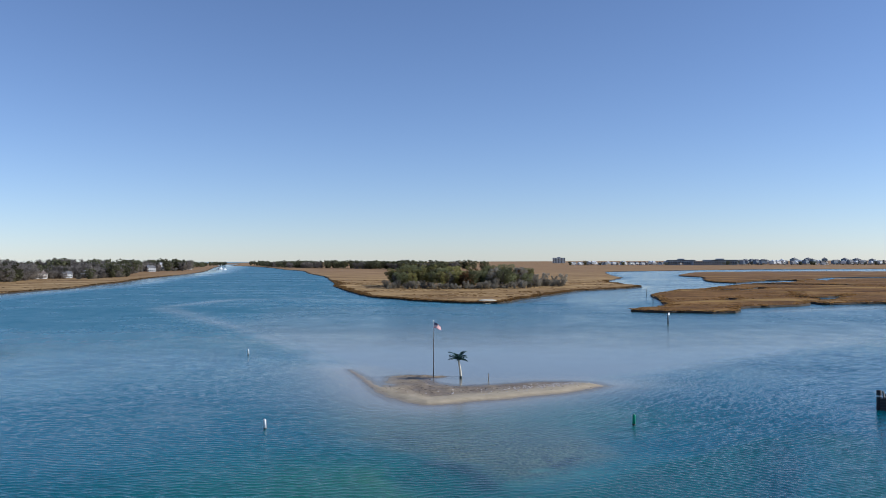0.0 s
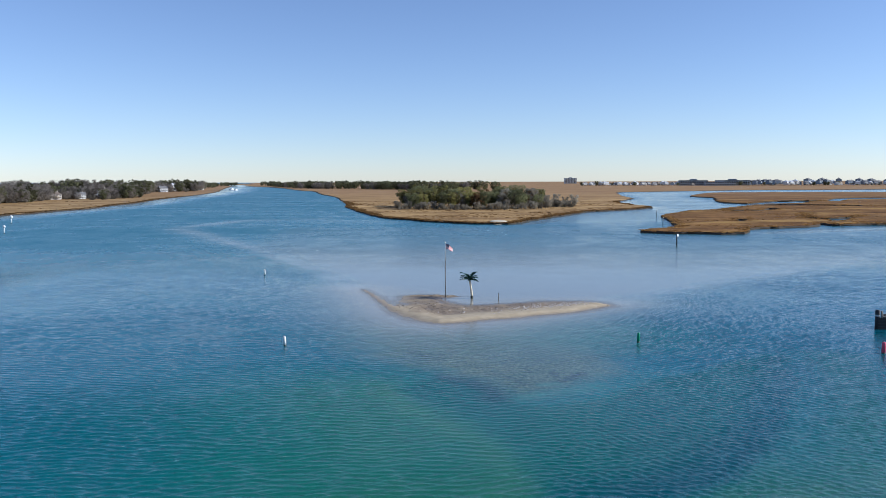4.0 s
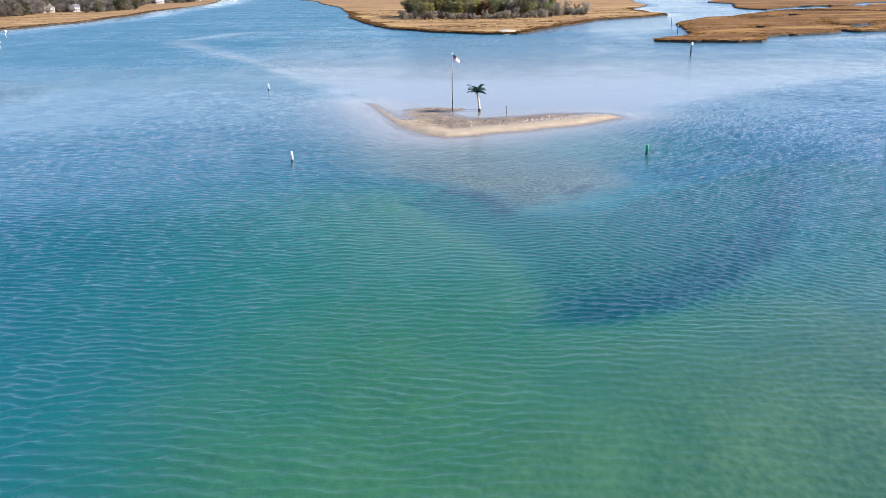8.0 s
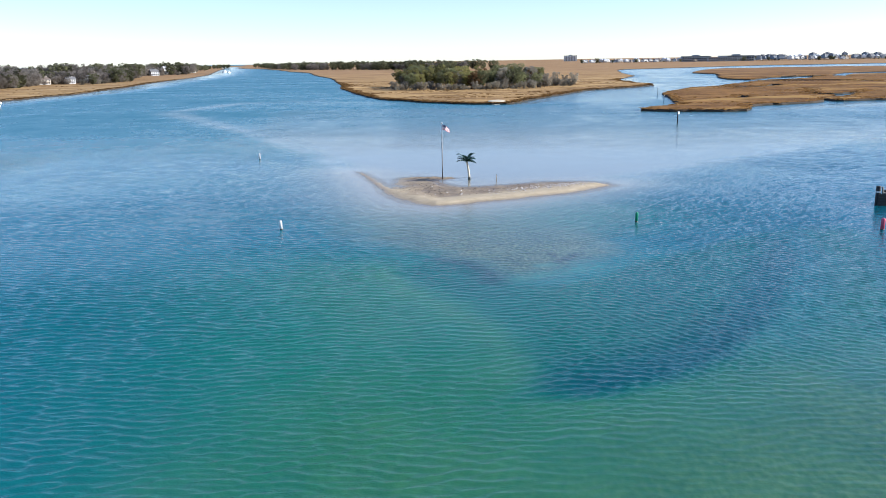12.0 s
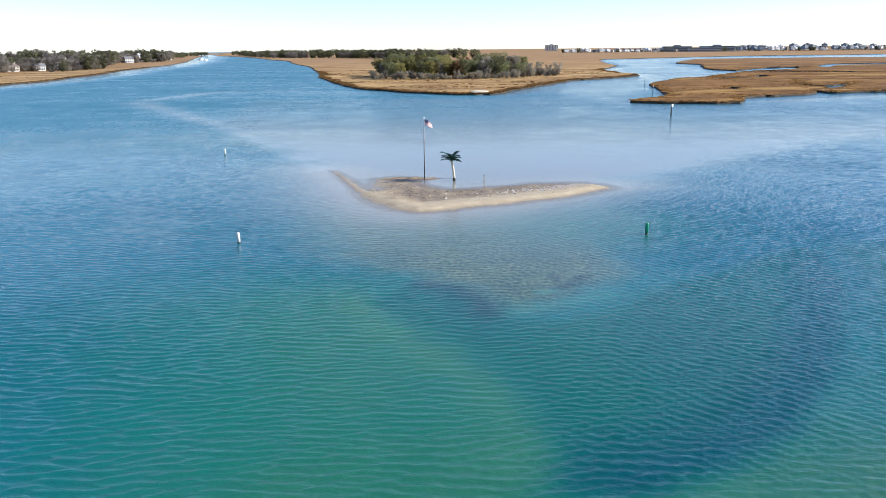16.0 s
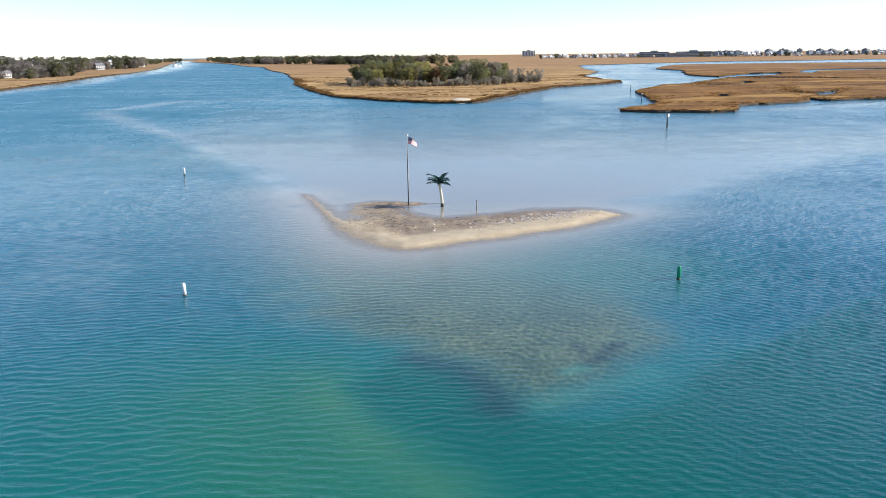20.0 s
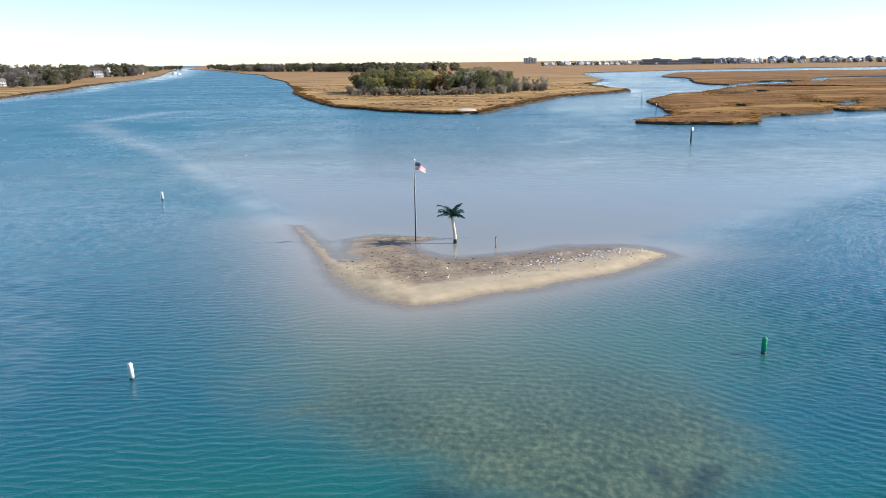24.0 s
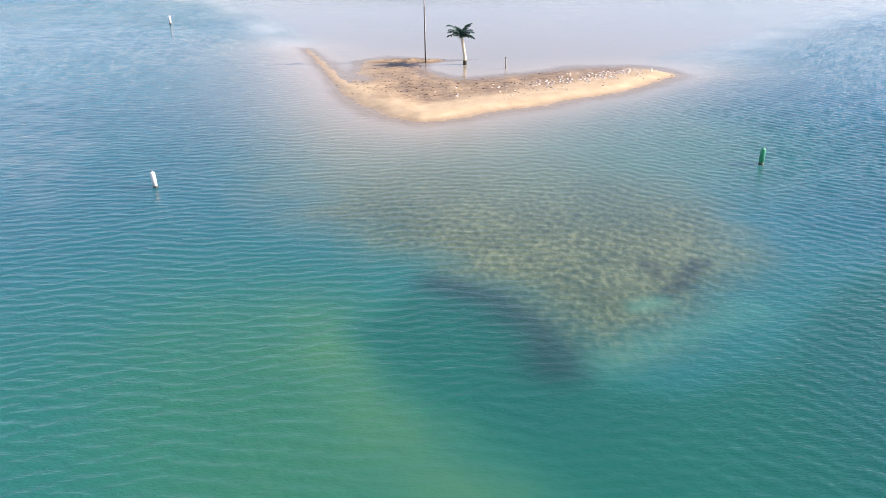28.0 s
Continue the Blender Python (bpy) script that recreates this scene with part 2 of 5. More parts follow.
LEAVES_DARK = leaf_material("dark_green_leaves", (0.100, 0.120, 0.058), (0.390, 0.385, 0.190))
LEAVES_OLIVE = leaf_material("olive_needles", (0.140, 0.138, 0.050), (0.340, 0.305, 0.120))
LEAVES_RUST = leaf_material("rusty_leaves", (0.17, 0.095, 0.045), (0.33, 0.19, 0.09), 0.3)
TWIGS_DARK = leaf_material("grey_brown_twigs", (0.160, 0.142, 0.122), (0.345, 0.308, 0.262), 0.3)
LEAVES_BRIGHT = leaf_material("yellow_green_leaves", (0.170, 0.168, 0.055), (0.430, 0.390, 0.145))
LEAVES_FAR = leaf_material("dull_green_leaves", (0.075, 0.086, 0.046), (0.250, 0.240, 0.130))
GRASS = leaf_material("marsh_grass", (0.170, 0.090, 0.030), (0.350, 0.200, 0.072), 0.3)
TWIGS = leaf_material("bare_twigs", (0.225, 0.205, 0.160), (0.460, 0.420, 0.335), 0.3)


# ---- geometry helpers ----
class Shape:
    """Collects the vertices and faces of one mesh."""

    def __init__(self):
        self.v, self.f = [], []

    def add(self, verts, faces):
        n = len(self.v)
        self.v += [tuple(p) for p in verts]
        self.f += [tuple(i + n for i in q) for q in faces]
        return self

    def box(self, x0, y0, z0, x1, y1, z1):
        return self.add([(x0, y0, z0), (x1, y0, z0), (x1, y1, z0), (x0, y1, z0), (x0, y0, z1), (x1, y0, z1), (x1, y1, z1), (x0, y1, z1)],
                        [(0, 3, 2, 1), (4, 5, 6, 7), (0, 1, 5, 4), (1, 2, 6, 5), (2, 3, 7, 6), (3, 0, 4, 7)])

    def tube(self, path, radii, sides=8, caps=True):
        """A round bar along a path with a radius at each point."""
        path = [Vector(p) for p in path]
        rings = []
        for i, p in enumerate(path):
            d = (path[min(i + 1, len(path) - 1)] - path[max(i - 1, 0)]).normalized()
            a = d.orthogonal().normalized() if abs(d.z) < 0.95 else Vector((1, 0, 0))
            a = (a - d * a.dot(d)).normalized()
            b = d.cross(a)
            rings.append([p + (a * math.cos(k * math.tau / sides) + b * math.sin(k * math.tau / sides)) * radii[i] for k in range(sides)])
        verts = [q for r in rings for q in r]
        faces = [(i * sides + k, i * sides + (k + 1) % sides, (i + 1) * sides + (k + 1) % sides, (i + 1) * sides + k)
                 for i in range(len(path) - 1) for k in range(sides)]
        if caps:
            faces += [tuple(range(sides))[::-1], tuple((len(path) - 1) * sides + k for k in range(sides))]
        return self.add(verts, faces)

    def mesh(self, name, materials, smooth=False):
        me = bpy.data.meshes.new(name)
        me.from_pydata(self.v, [], self.f)
        for m in materials if isinstance(materials, (list, tuple)) else [materials]:
            me.materials.append(m)
        if smooth:
            me.polygons.foreach_set("use_smooth", [True] * len(me.polygons))
        me.update()
        return me


def part(name, shape, material, parent=None, label="", smooth=False):
    ob = new(name, shape if isinstance(shape, bpy.types.Mesh) else shape.mesh(name, material, smooth))
    if parent is not None:
        ob.parent = parent
    if label:
        tagged(ob, label)
    return ob


def thing(name, label, category, at=(0, 0, 0), group="", turn=0.0):
    ob = new(name)
    ob.empty_display_size = 0.3
    ob.matrix_basis = pose(*at, 0, 0, turn)
    return tagged(ob, label, category, group)


def smooth_ring(points, step_near, rng, wobble=0.42):
    """A closed shoreline through control points, finer near the origin, with uneven small bays."""
    pts = [Vector((*p, 0)) for p in points]
    out, n = [], len(pts)
    for i in range(n):
        p0, p1, p2, p3 = pts[i - 1], pts[i], pts[(i + 1) % n], pts[(i + 2) % n]
        step = max(step_near, min(p1.length, p2.length) / 130)
        k = max(1, int((p2 - p1).length / step))
        for j in range(k):
            t = j / k
            straight = p1.lerp(p2, t)
            curve = 0.5 * ((2 * p1) + (p2 - p0) * t + (2 * p0 - 5 * p1 + 4 * p2 - p3) * t * t + (3 * p1 - p0 - 3 * p2 + p3) * t ** 3)
            q = straight.lerp(curve, 0.55)
            w = wobble * step
            q = q + Vector((noise.noise(q * 0.21) + 0.6 * rng.uniform(-1, 1), noise.noise(q * 0.21 + Vector((40, 7, 3))) + 0.6 * rng.uniform(-1, 1), 0)) * w
            out.append((q.x, q.y))
    return out


def inside(ring, pts):
    ring, pts = np.asarray(ring, float), np.asarray(pts, float)
    hit = np.zeros(len(pts), bool)
    for (x0, y0), (x1, y1) in zip(ring, np.roll(ring, -1, 0)):
        if y0 == y1:
            continue
        cross = (y0 > pts[:, 1]) != (y1 > pts[:, 1])
        hit ^= cross & (pts[:, 0] < (x1 - x0) * (pts[:, 1] - y0) / (y1 - y0) + x0)
    return hit


def distance(line, pts, closed=True):
    line, pts = np.asarray(line, float), np.asarray(pts, float)
    best = np.full(len(pts), 1e9)
    ends = np.roll(line, -1, 0) if closed else line[1:]
    for a, b in zip(line if closed else line[:-1], ends):
        d = b - a
        t = np.clip(((pts - a) @ d) / max(d @ d, 1e-9), 0, 1)
        best = np.minimum(best, np.hypot(*(pts - a - t[:, None] * d).T))
    return best


def signed(ring, pts):
    """Metres from the ring, positive within."""
    return np.where(inside(ring, pts), 1, -1) * distance(ring, pts)


def step_up(v, a, b):
    t = np.clip((v - a) / (b - a), 0, 1)
    return t * t * (3 - 2 * t)


def field(pts, scale, seed=0.0, octaves=3):
    """Cheap smooth noise from summed waves, about -1 to 1."""
    x, y = pts[:, 0] * scale, pts[:, 1] * scale
    out = 0
    for k in range(octaves):
        a, s = 1.7 * k + seed, 1.9 ** k
        out = out + (np.sin(s * (x * math.cos(a) + y * math.sin(a)) + seed * 5 + k) * np.sin(s * (x * math.sin(a + 0.6) - y * math.cos(a + 0.6)) * 1.3 + seed * 3)) / (1.5 ** k)
    return out / 1.6


# ---- plan of the shores ----
SHORE_MAIN = [(-255, 1117), (-209, 1002), (-158, 791), (-122, 669), (-93, 531), (-77, 457), (-70, 410), (-58, 364), (-50, 333), (-36, 290),
              (-25, 275), (-17, 262), (-2, 248.5), (6, 247), (11, 250), (19, 275), (35, 316), (46, 346), (68, 373), (80, 390), (86.5, 409), (83, 433),
              (83, 493), (93, 538), (108, 589), (113, 640), (120, 722), (139, 860), (155, 892), (225, 952), (350, 1046), (456, 1055), (552, 1083), (900, 1150),
              (1700, 1200), (3200, 1350), (3200, 4580), (-1000, 4580), (-640, 2190), (-427, 1623), (-341, 1386)]
SHORE_RIGHT = [(43.9, 208), (47, 202.5), (53.5, 199.6), (63, 198), (69, 198.7), (73, 207), (76, 218), (86.4, 224.6), (93.5, 228), (102.5, 235.6), (107.5, 247),
               (108, 238), (118, 240), (160, 254), (260, 300), (500, 420), (800, 600), (800, 900), (430, 846), (371, 859), (285, 853), (227, 825), (169, 668),
               (172, 607), (151, 524), (144, 490), (150, 458), (168, 486), (190, 512), (204, 516), (200, 494),
               (182, 462), (157, 446), (141, 421), (129, 402), (115, 378), (105, 362), (92, 349), (71.4, 307), (67, 285), (65, 265), (61.5, 243), (60, 232), (56, 222)]
PONDS_RIGHT = [[(131, 323), (119, 283), (127, 281), (144, 300), (135, 286), (125, 267), (116, 257), (117, 263), (119, 269), (115, 275)],
               [(146, 434), (161, 444), (188, 429), (200, 402), (181, 412), (154, 425)],
               [(187, 519), (199, 524), (193, 506), (182, 500)],
               [(215, 514), (252, 583), (276, 596), (316, 599), (300, 570), (255, 553), (242, 545), (221, 504)],
               [(208, 519), (215, 522), (205, 500), (200, 498)],
               [(120, 390), (114, 369), (111, 354), (125, 358), (135, 378), (139, 376), (134, 361), (125, 350), (108, 344)],
               [(90, 276), (91, 272), (91, 266), (87, 256), (85, 256)]]
SHORE_LEFT = [(-196, 290), (-200, 315), (-199, 335), (-202, 364), (-201, 391), (-213, 449), (-222, 502), (-247, 601), (-264, 695), (-288, 821), (-334, 1009),
              (-476, 1495), (-582, 1872), (-720, 2300), (-800, 3200), (-2200, 3200), (-2200, 60), (-420, 60), (-240, 190)]
SANDBAR_FRONT = [(-15.6, 88.1), (-12.7, 79.6), (-10.6, 73.6), (-8.9, 68.8), (-6.7, 64.9), (-5, 62.5), (-3.1, 61.2), (-1.4, 61.8), (0.3, 62.7), (2.6, 64), (5.2, 65.2), (8.2, 67.1), (11.3, 68.9), (14.3, 71.6), (16.2, 73.9)]
SANDBAR = SANDBAR_FRONT + [(15.4, 75.9), (13, 77.3), (8.4, 77), (4.9, 75.3), (2, 74.2), (-0.2, 73.7), (-2.2, 75.1), (-3.4, 78.4), (-4.1, 81.1), (-6.6, 82.2), (-8.1, 81.4), (-8.9, 79.3), (-8.7, 75.2), (-8.9, 73), (-11, 79.5), (-13.8, 87.4)]
MUD_EDGE = [(-8.2, 80.4), (-7.6, 74), (-6.7, 67.2), (-3.2, 65.1), (0.4, 67.3), (7.6, 71.1), (13.8, 74.8)]
HOLE = [(-4.6, 34.6), (-2.8, 37.6), (-0.7, 37.3), (1.2, 36.0), (2.6, 33.5), (4.0, 31.8), (6.0, 31.2), (8.5, 32.6), (11.0, 35.8), (17.0, 41.0), (24.0, 48.0), (27.3, 47.5),
        (24.8, 38.0), (20.6, 28.4), (17.6, 22.6), (14.2, 17.8), (10.0, 13.8), (7.2, 12.6), (5.0, 12.2), (2.8, 12.3), (3.7, 16.0), (3.2, 20.0), (1.4, 24.2), (-0.8, 27.6), (-2.9, 31.2)]
HOLE_RIM = [(26.0, 45.0), (23.8, 38.6), (19.6, 29.0), (16.6, 23.4), (13.4, 18.8), (9.6, 15.2), (7.0, 14.0)]
RIDGE = [(-6.6, 40.0), (-6.0, 37.0), (-4.9, 33.4), (-3.0, 30.0), (-0.8, 26.8), (1.6, 23.0), (3.0, 19.0), (3.4, 14.6)]
WEED = [(-8.0, 46.0), (-6.4, 43.2), (-4.6, 41.8), (-1.9, 39.6), (0.9, 37.3), (2.0, 35.4), (2.8, 33.4), (4.2, 32.4), (6.6, 34.2), (9.3, 36.2), (11.0, 39.0), (11.6, 43.0), (10.4, 50.0), (6.0, 54.0), (-3.0, 54.0), (-8.0, 51.0)]
GREY_FLAT = [(-12.5, 66.0), (-11.5, 56.0), (-10.0, 50.0), (-8.0, 45.5), (-3.0, 42.0), (3.0, 38.0), (9.0, 39.0), (12.0, 43.0), (14.5, 50.0), (16.0, 58.0), (17.0, 66.0), (12.0, 70.0), (-2.0, 64.0)]
SHOAL = [(-50, 156), (-41, 141), (-24, 106), (-16.5, 89), (-12, 76), (-6, 62), (6, 63), (16, 73), (19, 79), (25, 84.5), (34, 94), (44, 103.6), (60, 118), (120, 170), (120, 230), (-60, 230)]
CREEK = [(40, 215), (20, 268), (35, 305), (50, 345), (90, 392), (86, 430), (85, 490), (112, 590), (122, 720), (140, 860), (250, 960), (900, 1140), (800, 880), (430, 840), (225, 820), (165, 660), (150, 520), (148, 460), (200, 505), (320, 580), (200, 480), (130, 400), (75, 310), (66, 262)]
STILL_BAY = [(73, 204), (120, 236), (210, 268), (215, 250), (130, 222), (85, 204)]
STREAK = [(-60, 285), (-84, 279), (-92, 226), (-66, 183), (-41, 141), (-24, 106), (-16, 89)]
STREAK_RIGHT = [(17, 77), (25, 84.5), (34, 94), (44, 103.6), (60, 118), (90, 140)]


# ---- the sandbar, the sea bed and the water ----
def bar_height(pts):
    d = signed(SANDBAR, pts) - 0.22 + 0.22 * field(pts, 0.9, 2.0) + 0.12 * field(pts, 3.1, 1.0)
    crest = np.abs(distance(SANDBAR_FRONT, pts, closed=False) - 1.5)
    z = np.where(d > 0, 0.015 + 0.06 * np.minimum(d, 1.6), 0.05 * np.maximum(d, -30))
    z = z - 0.05 * step_up(-pts[:, 0], 7.5, 12.5)
    z = z + (0.05 + 0.07 * step_up(pts[:, 0], -9, -4)) * np.exp(-(crest / 1.5) ** 2) * step_up(d, -0.3, 1.2)
    flat = step_up(d, 0, 1.2) * step_up(crest, 1.2, 3.0)
    z = z + flat * (0.030 * field(pts, 1.3, 4.0) + 0.025 * field(pts, 3.7, 5.0) - 0.045)
    pool = np.exp(-(((pts[:, 0] - 1.0) / 3.2) ** 2 + ((pts[:, 1] - 78.2) / 2.0) ** 2)) + 0.8 * np.exp(-(((pts[:, 0] + 7.6) / 0.8) ** 2 + ((pts[:, 1] - 73.5) / 2.2) ** 2))
    back = np.exp(-(((pts[:, 0] + 2.5) / 5.5) ** 2 + ((pts[:, 1] - 81.0) / 0.75) ** 2))
    back = back + 0.7 * np.exp(-(((pts[:, 0] - 1.2) / 1.5) ** 2 + ((pts[:, 1] - 81.2) / 0.5) ** 2))
    return z - 0.13 * pool + (0.17 + 0.09 * field(pts, 1.7, 3.0)) * back


def grid_object(name, xs, ys, height, material, smooth=True):
    xs, ys = np.asarray(xs), np.asarray(ys)
    gx, gy = np.meshgrid(xs, ys)
    pts = np.stack([gx.ravel(), gy.ravel()], 1)
    z = height(pts) if callable(height) else np.full(len(pts), float(height))
    nx = len(xs)
    i = (np.arange(len(ys) - 1)[:, None] * nx + np.arange(nx - 1)).ravel()
    faces = np.stack([i, i + 1, i + nx + 1, i + nx], 1)
    me = bpy.data.meshes.new(name)
    me.from_pydata(np.column_stack([pts, z]).tolist(), [], faces.tolist())
    me.materials.append(material)
    if smooth:
        me.polygons.foreach_set("use_smooth", [True] * len(me.polygons))
    me.update()
    return new(name, me), pts, z


def spread(lo, hi, fine_lo, fine_hi, fine, growth):
    """Grid lines that are close together in the middle stretch and widen outwards."""
    mid = list(np.arange(fine_lo, fine_hi + 1e-6, fine))
    out, s = [], fine
    while (out[-1] if out else fine_hi) < hi:
        s *= growth
        out.append((out[-1] if out else fine_hi) + s)
    low, s = [], fine
    while (low[-1] if low else fine_lo) > lo:
        s *= growth
        low.append((low[-1] if low else fine_lo) - s)
    return low[::-1] + mid + out


ground, _, _ = grid_object("ground", spread(-4500, 4500, -20, 20, 8, 1.6), spread(-2500, 4500, 0, 80, 8, 1.6), -3.2, SEABED)
tagged(ground, "sandy sea bed under the bay, reaching the horizon", "sea bed", kind="structure")

bar, bp, bz = grid_object("sandbar", np.arange(-24, 24.1, 0.22), np.arange(52, 98.1, 0.22), bar_height, SAND)
tagged(bar, "low tan sandbar with a muddy grey hollow, wet at its edges", "sandbar", kind="structure")


def bar_marks(pts, z):
    behind = signed(MUD_EDGE + [(14, 82), (-6, 86)], pts)
    mud = step_up(behind + 0.5 * field(pts, 0.8, 3.0), -0.5, 1.3) * np.clip(0.85 + 0.35 * field(pts, 0.6, 7.0), 0, 1)
    return dict(mud=mud, wet=1 - step_up(z, 0.01, 0.12))


for key, values in bar_marks(bp, bz).items():
    bar.data.attributes.new(key, "FLOAT", "POINT").data.foreach_set("value", np.asarray(values, np.float32))

def lines(*stretches):
    """Grid lines through stretches of (end, growth of the step), from a first line and step."""
    at, s = stretches[0]
    out = [at]
    for end, growth in stretches[1:]:
        while abs(at) < abs(end) if at * end > 0 else (end - at) * s > 0:
            at += s
            out.append(at)
            s *= growth
    return out


sea_x = lines((-28.0, -0.17), (-76.0, 1.032), (-4200.0, 1.1))[:0:-1] + lines((-28.0, 0.17), (30.0, 1.0), (78.0, 1.032), (4200.0, 1.1))
sea_y = lines((-2.0, -0.11), (-900.0, 1.15))[:0:-1] + lines((-2.0, 0.105), (52.0, 1.0), (132.0, 1.0042), (4600.0, 1.06))
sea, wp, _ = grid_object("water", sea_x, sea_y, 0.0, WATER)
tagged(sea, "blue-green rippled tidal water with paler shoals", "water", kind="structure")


WAVE = 0.0205


def wave_train(pts, seed, heading, fan, shortest, longest, count=36):
    """Wind ripples in short ranks that run along a heading, with sharp crests."""
    rng = np.random.default_rng(seed)
    x, y = pts[:, 0], pts[:, 1] + 0.35 * field(pts, 0.22, 2.0 + seed)
    c, s, power = np.zeros(len(pts)), np.zeros(len(pts)), 0.0
    for k in range(count):
        length = shortest * (longest / shortest) ** rng.random()
        a = heading + rng.normal(0.0, fan)
        phase = (math.sin(a) * x + math.cos(a) * y) * (math.tau / length) + rng.uniform(0, math.tau)
        w = length ** 0.9
        power += w * w / 2
        c += w * np.cos(phase)
        s += w * np.sin(phase)
    size = np.hypot(c, s)
    size /= size.mean()
    even = c / math.sqrt(power) / (0.45 + 0.55 * size)
    peaked = np.exp(0.40 * np.clip(even, -2.2, 2.2))
    return (peaked - peaked.mean()) / peaked.std()


def wave_height(pts):
    """Two trains of ripples that the sandbar parts: one along the channel, one that slants in from the right."""
    x, y = pts[:, 0], pts[:, 1]
    slant = step_up(x + 0.12 * (y - 30), -1.0, 10.0) * step_up(y, 8.0, 19.0)
    first = wave_train(pts, 11, -0.06, 0.23, 0.38, 0.78)
    second = wave_train(pts, 12, 0.80, 0.22, 0.34, 0.68)
    return first * np.sqrt(1 - 0.92 * slant) + 0.82 * second * np.sqrt(0.05 + 0.95 * slant)


def water_masks(pts):
    wob = 1.0 * field(pts, 0.35, 1.0) + 0.5 * field(pts, 1.1, 2.0)
    near_bar = (np.abs(pts[:, 0]) < 26) & (pts[:, 1] > 50) & (pts[:, 1] < 100)
    z = np.full(len(pts), -2.0)
    z[near_bar] = bar_height(pts[near_bar])
    cover = np.clip(0.50 + 0.50 * step_up(-z, 0.0, 0.10), 0, 1)
    x, y = pts[:, 0], pts[:, 1]
    shoal = step_up(signed(SHOAL, pts) + 0.8 * wob, -1.5, 5.0) * (1 - 0.82 * step_up(y + 6 * wob, 90, 185)) * (0.9 - 0.26 * step_up(x, 8, 40) * step_up(y, 78, 100))
    streak = np.exp(-(distance(STREAK, pts, False) / (1.2 + 0.010 * y)) ** 2) * 0.74 + np.exp(-(distance(STREAK_RIGHT, pts, False) / 2.8) ** 2) * 0.5
    # ruffled patch: the paler look of its ripples is put into the colour
    patch = step_up(signed([(-35, 69), (-29, 73), (-24, 60), (-20.5, 48.5), (-27.5, 50.5)], pts) + 2.2 * wob, -2.5, 3.0)
    foam_sheen = 0.16 * patch * np.clip(0.6 + 0.9 * field(pts, 1.4, 3.0), 0, 1) + np.clip(streak * (0.75 + 0.4 * field(pts, 0.25, 6.0)), 0, 1) * 0.92
    off_bar = np.maximum(-signed(SANDBAR, pts), 0)
    rim, edge = (0.86 - 0.4 * step_up(x, 0, 15) * step_up(76 - y, 0, 6)) * np.exp(-(off_bar / (6.4 - 1.6 * step_up(x, -2, 10) * step_up(78 - y, 0, 8))) ** 1.4), np.exp(-off_bar / 2.4)
    shoal = np.clip(np.maximum(shoal, rim), 0, 1)
    weed = step_up(signed(WEED, pts) + 0.7 * wob, -1.6, 3.2) * (0.35 + 0.65 * step_up(54 - y, 0, 13)) * 0.88
    grey = (0.72 - 0.36 * step_up(x, 0, 12)) * step_up(signed(GREY_FLAT, pts) + 1.2 * wob, -3.5, 5.0)
    stones = 0.32 * step_up(x + 0.6 * (14 - y) + 2 * wob, 6, 24) * step_up(22 - y, 0, 12)
    weed = np.maximum(weed, stones)
    shoal = shoal * (1 - 0.7 * weed)
    in_hole = signed(HOLE, pts)
    soft = 3.6 * step_up(8 - x, 0, 9) * step_up(33 - y, 0, 8)
    hole = step_up(in_hole + 0.35 * wob + 0.3 * soft, -0.5, 1.4 + soft) * (1 - 0.20 * step_up(x + 0.3 * (y - 40), 12, 26) * step_up(y, 38, 48))
    deep = 0.62 * hole * np.exp(-((distance(HOLE_RIM, pts, False) + 0.25 * wob) / 3.6) ** 2)
    deep = np.maximum(deep, 0.14 * hole * np.exp(-(distance([(-2.6, 35.6), (0.2, 35.0), (2.4, 31.5)], pts, False) / 3.0) ** 2))
    deep = np.maximum(deep, 0.28 * hole * step_up(x, 5, 13))
    deep = np.maximum(deep, 0.28 * step_up(x, 9, 22) * step_up(y, 22, 38) * (1 - shoal))
    off_ridge = distance(RIDGE, pts, False) + 0.5 * wob
    ridge = 0.44 * np.exp(-(off_ridge / 1.5) ** 2) * step_up(39.5 - y, 0, 7) * (0.55 + 0.45 * step_up(y, 15, 28)) * (1 - 0.7 * hole)
    green = np.exp(-((distance([(-6, 50), (-6, 32), (-4, 20), (0, 6), (4, -12)], pts, False) + 1.2 * wob) / 14.5) ** 2) * step_up(47 - y, -4, 18)
    green = np.maximum(green, 0.55 * np.exp(-(distance([(8, 30), (14, 33)], pts, False) / 8) ** 2))
    green = np.maximum(green, 0.65 * np.exp(-(distance([(-2, 55), (8, 54), (15, 56)], pts, False) / 8) ** 2))
    olive = step_up(16 - y + 0.30 * (x - 4) + 2.0 * wob, -15, 17) * step_up(x + 16 + wob, 0, 14)
    west = np.exp(-((distance([(-7, 33), (-5.5, 28), (-3, 22)], pts, False) + 1.2 * wob) / 4.5) ** 2)
    olive = np.maximum(olive, 0.34 * west)
    olive = np.maximum(olive, 0.5 * np.exp(-(distance([(9, 10), (15.5, 14), (20, 19.5), (24.5, 27.5), (28, 37), (30, 46)], pts, False) / 3.2) ** 2))
    still = np.maximum(0.34 * step_up(signed(CREEK, pts), -8, 12), step_up(signed(STILL_BAY, pts), -5, 6))
    still = np.maximum(still, 0.95 * np.exp(-(np.maximum(distance(SHORE_LEFT, pts) - 6 - 0.014 * y, 0) / 9) ** 2) * (y > 150))
    still = np.maximum(still, 0.85 * np.exp(-(distance(SHORE_MAIN[14:24], pts, False) / (5 + 0.012 * y)) ** 2))
    dark = np.zeros(len(pts))
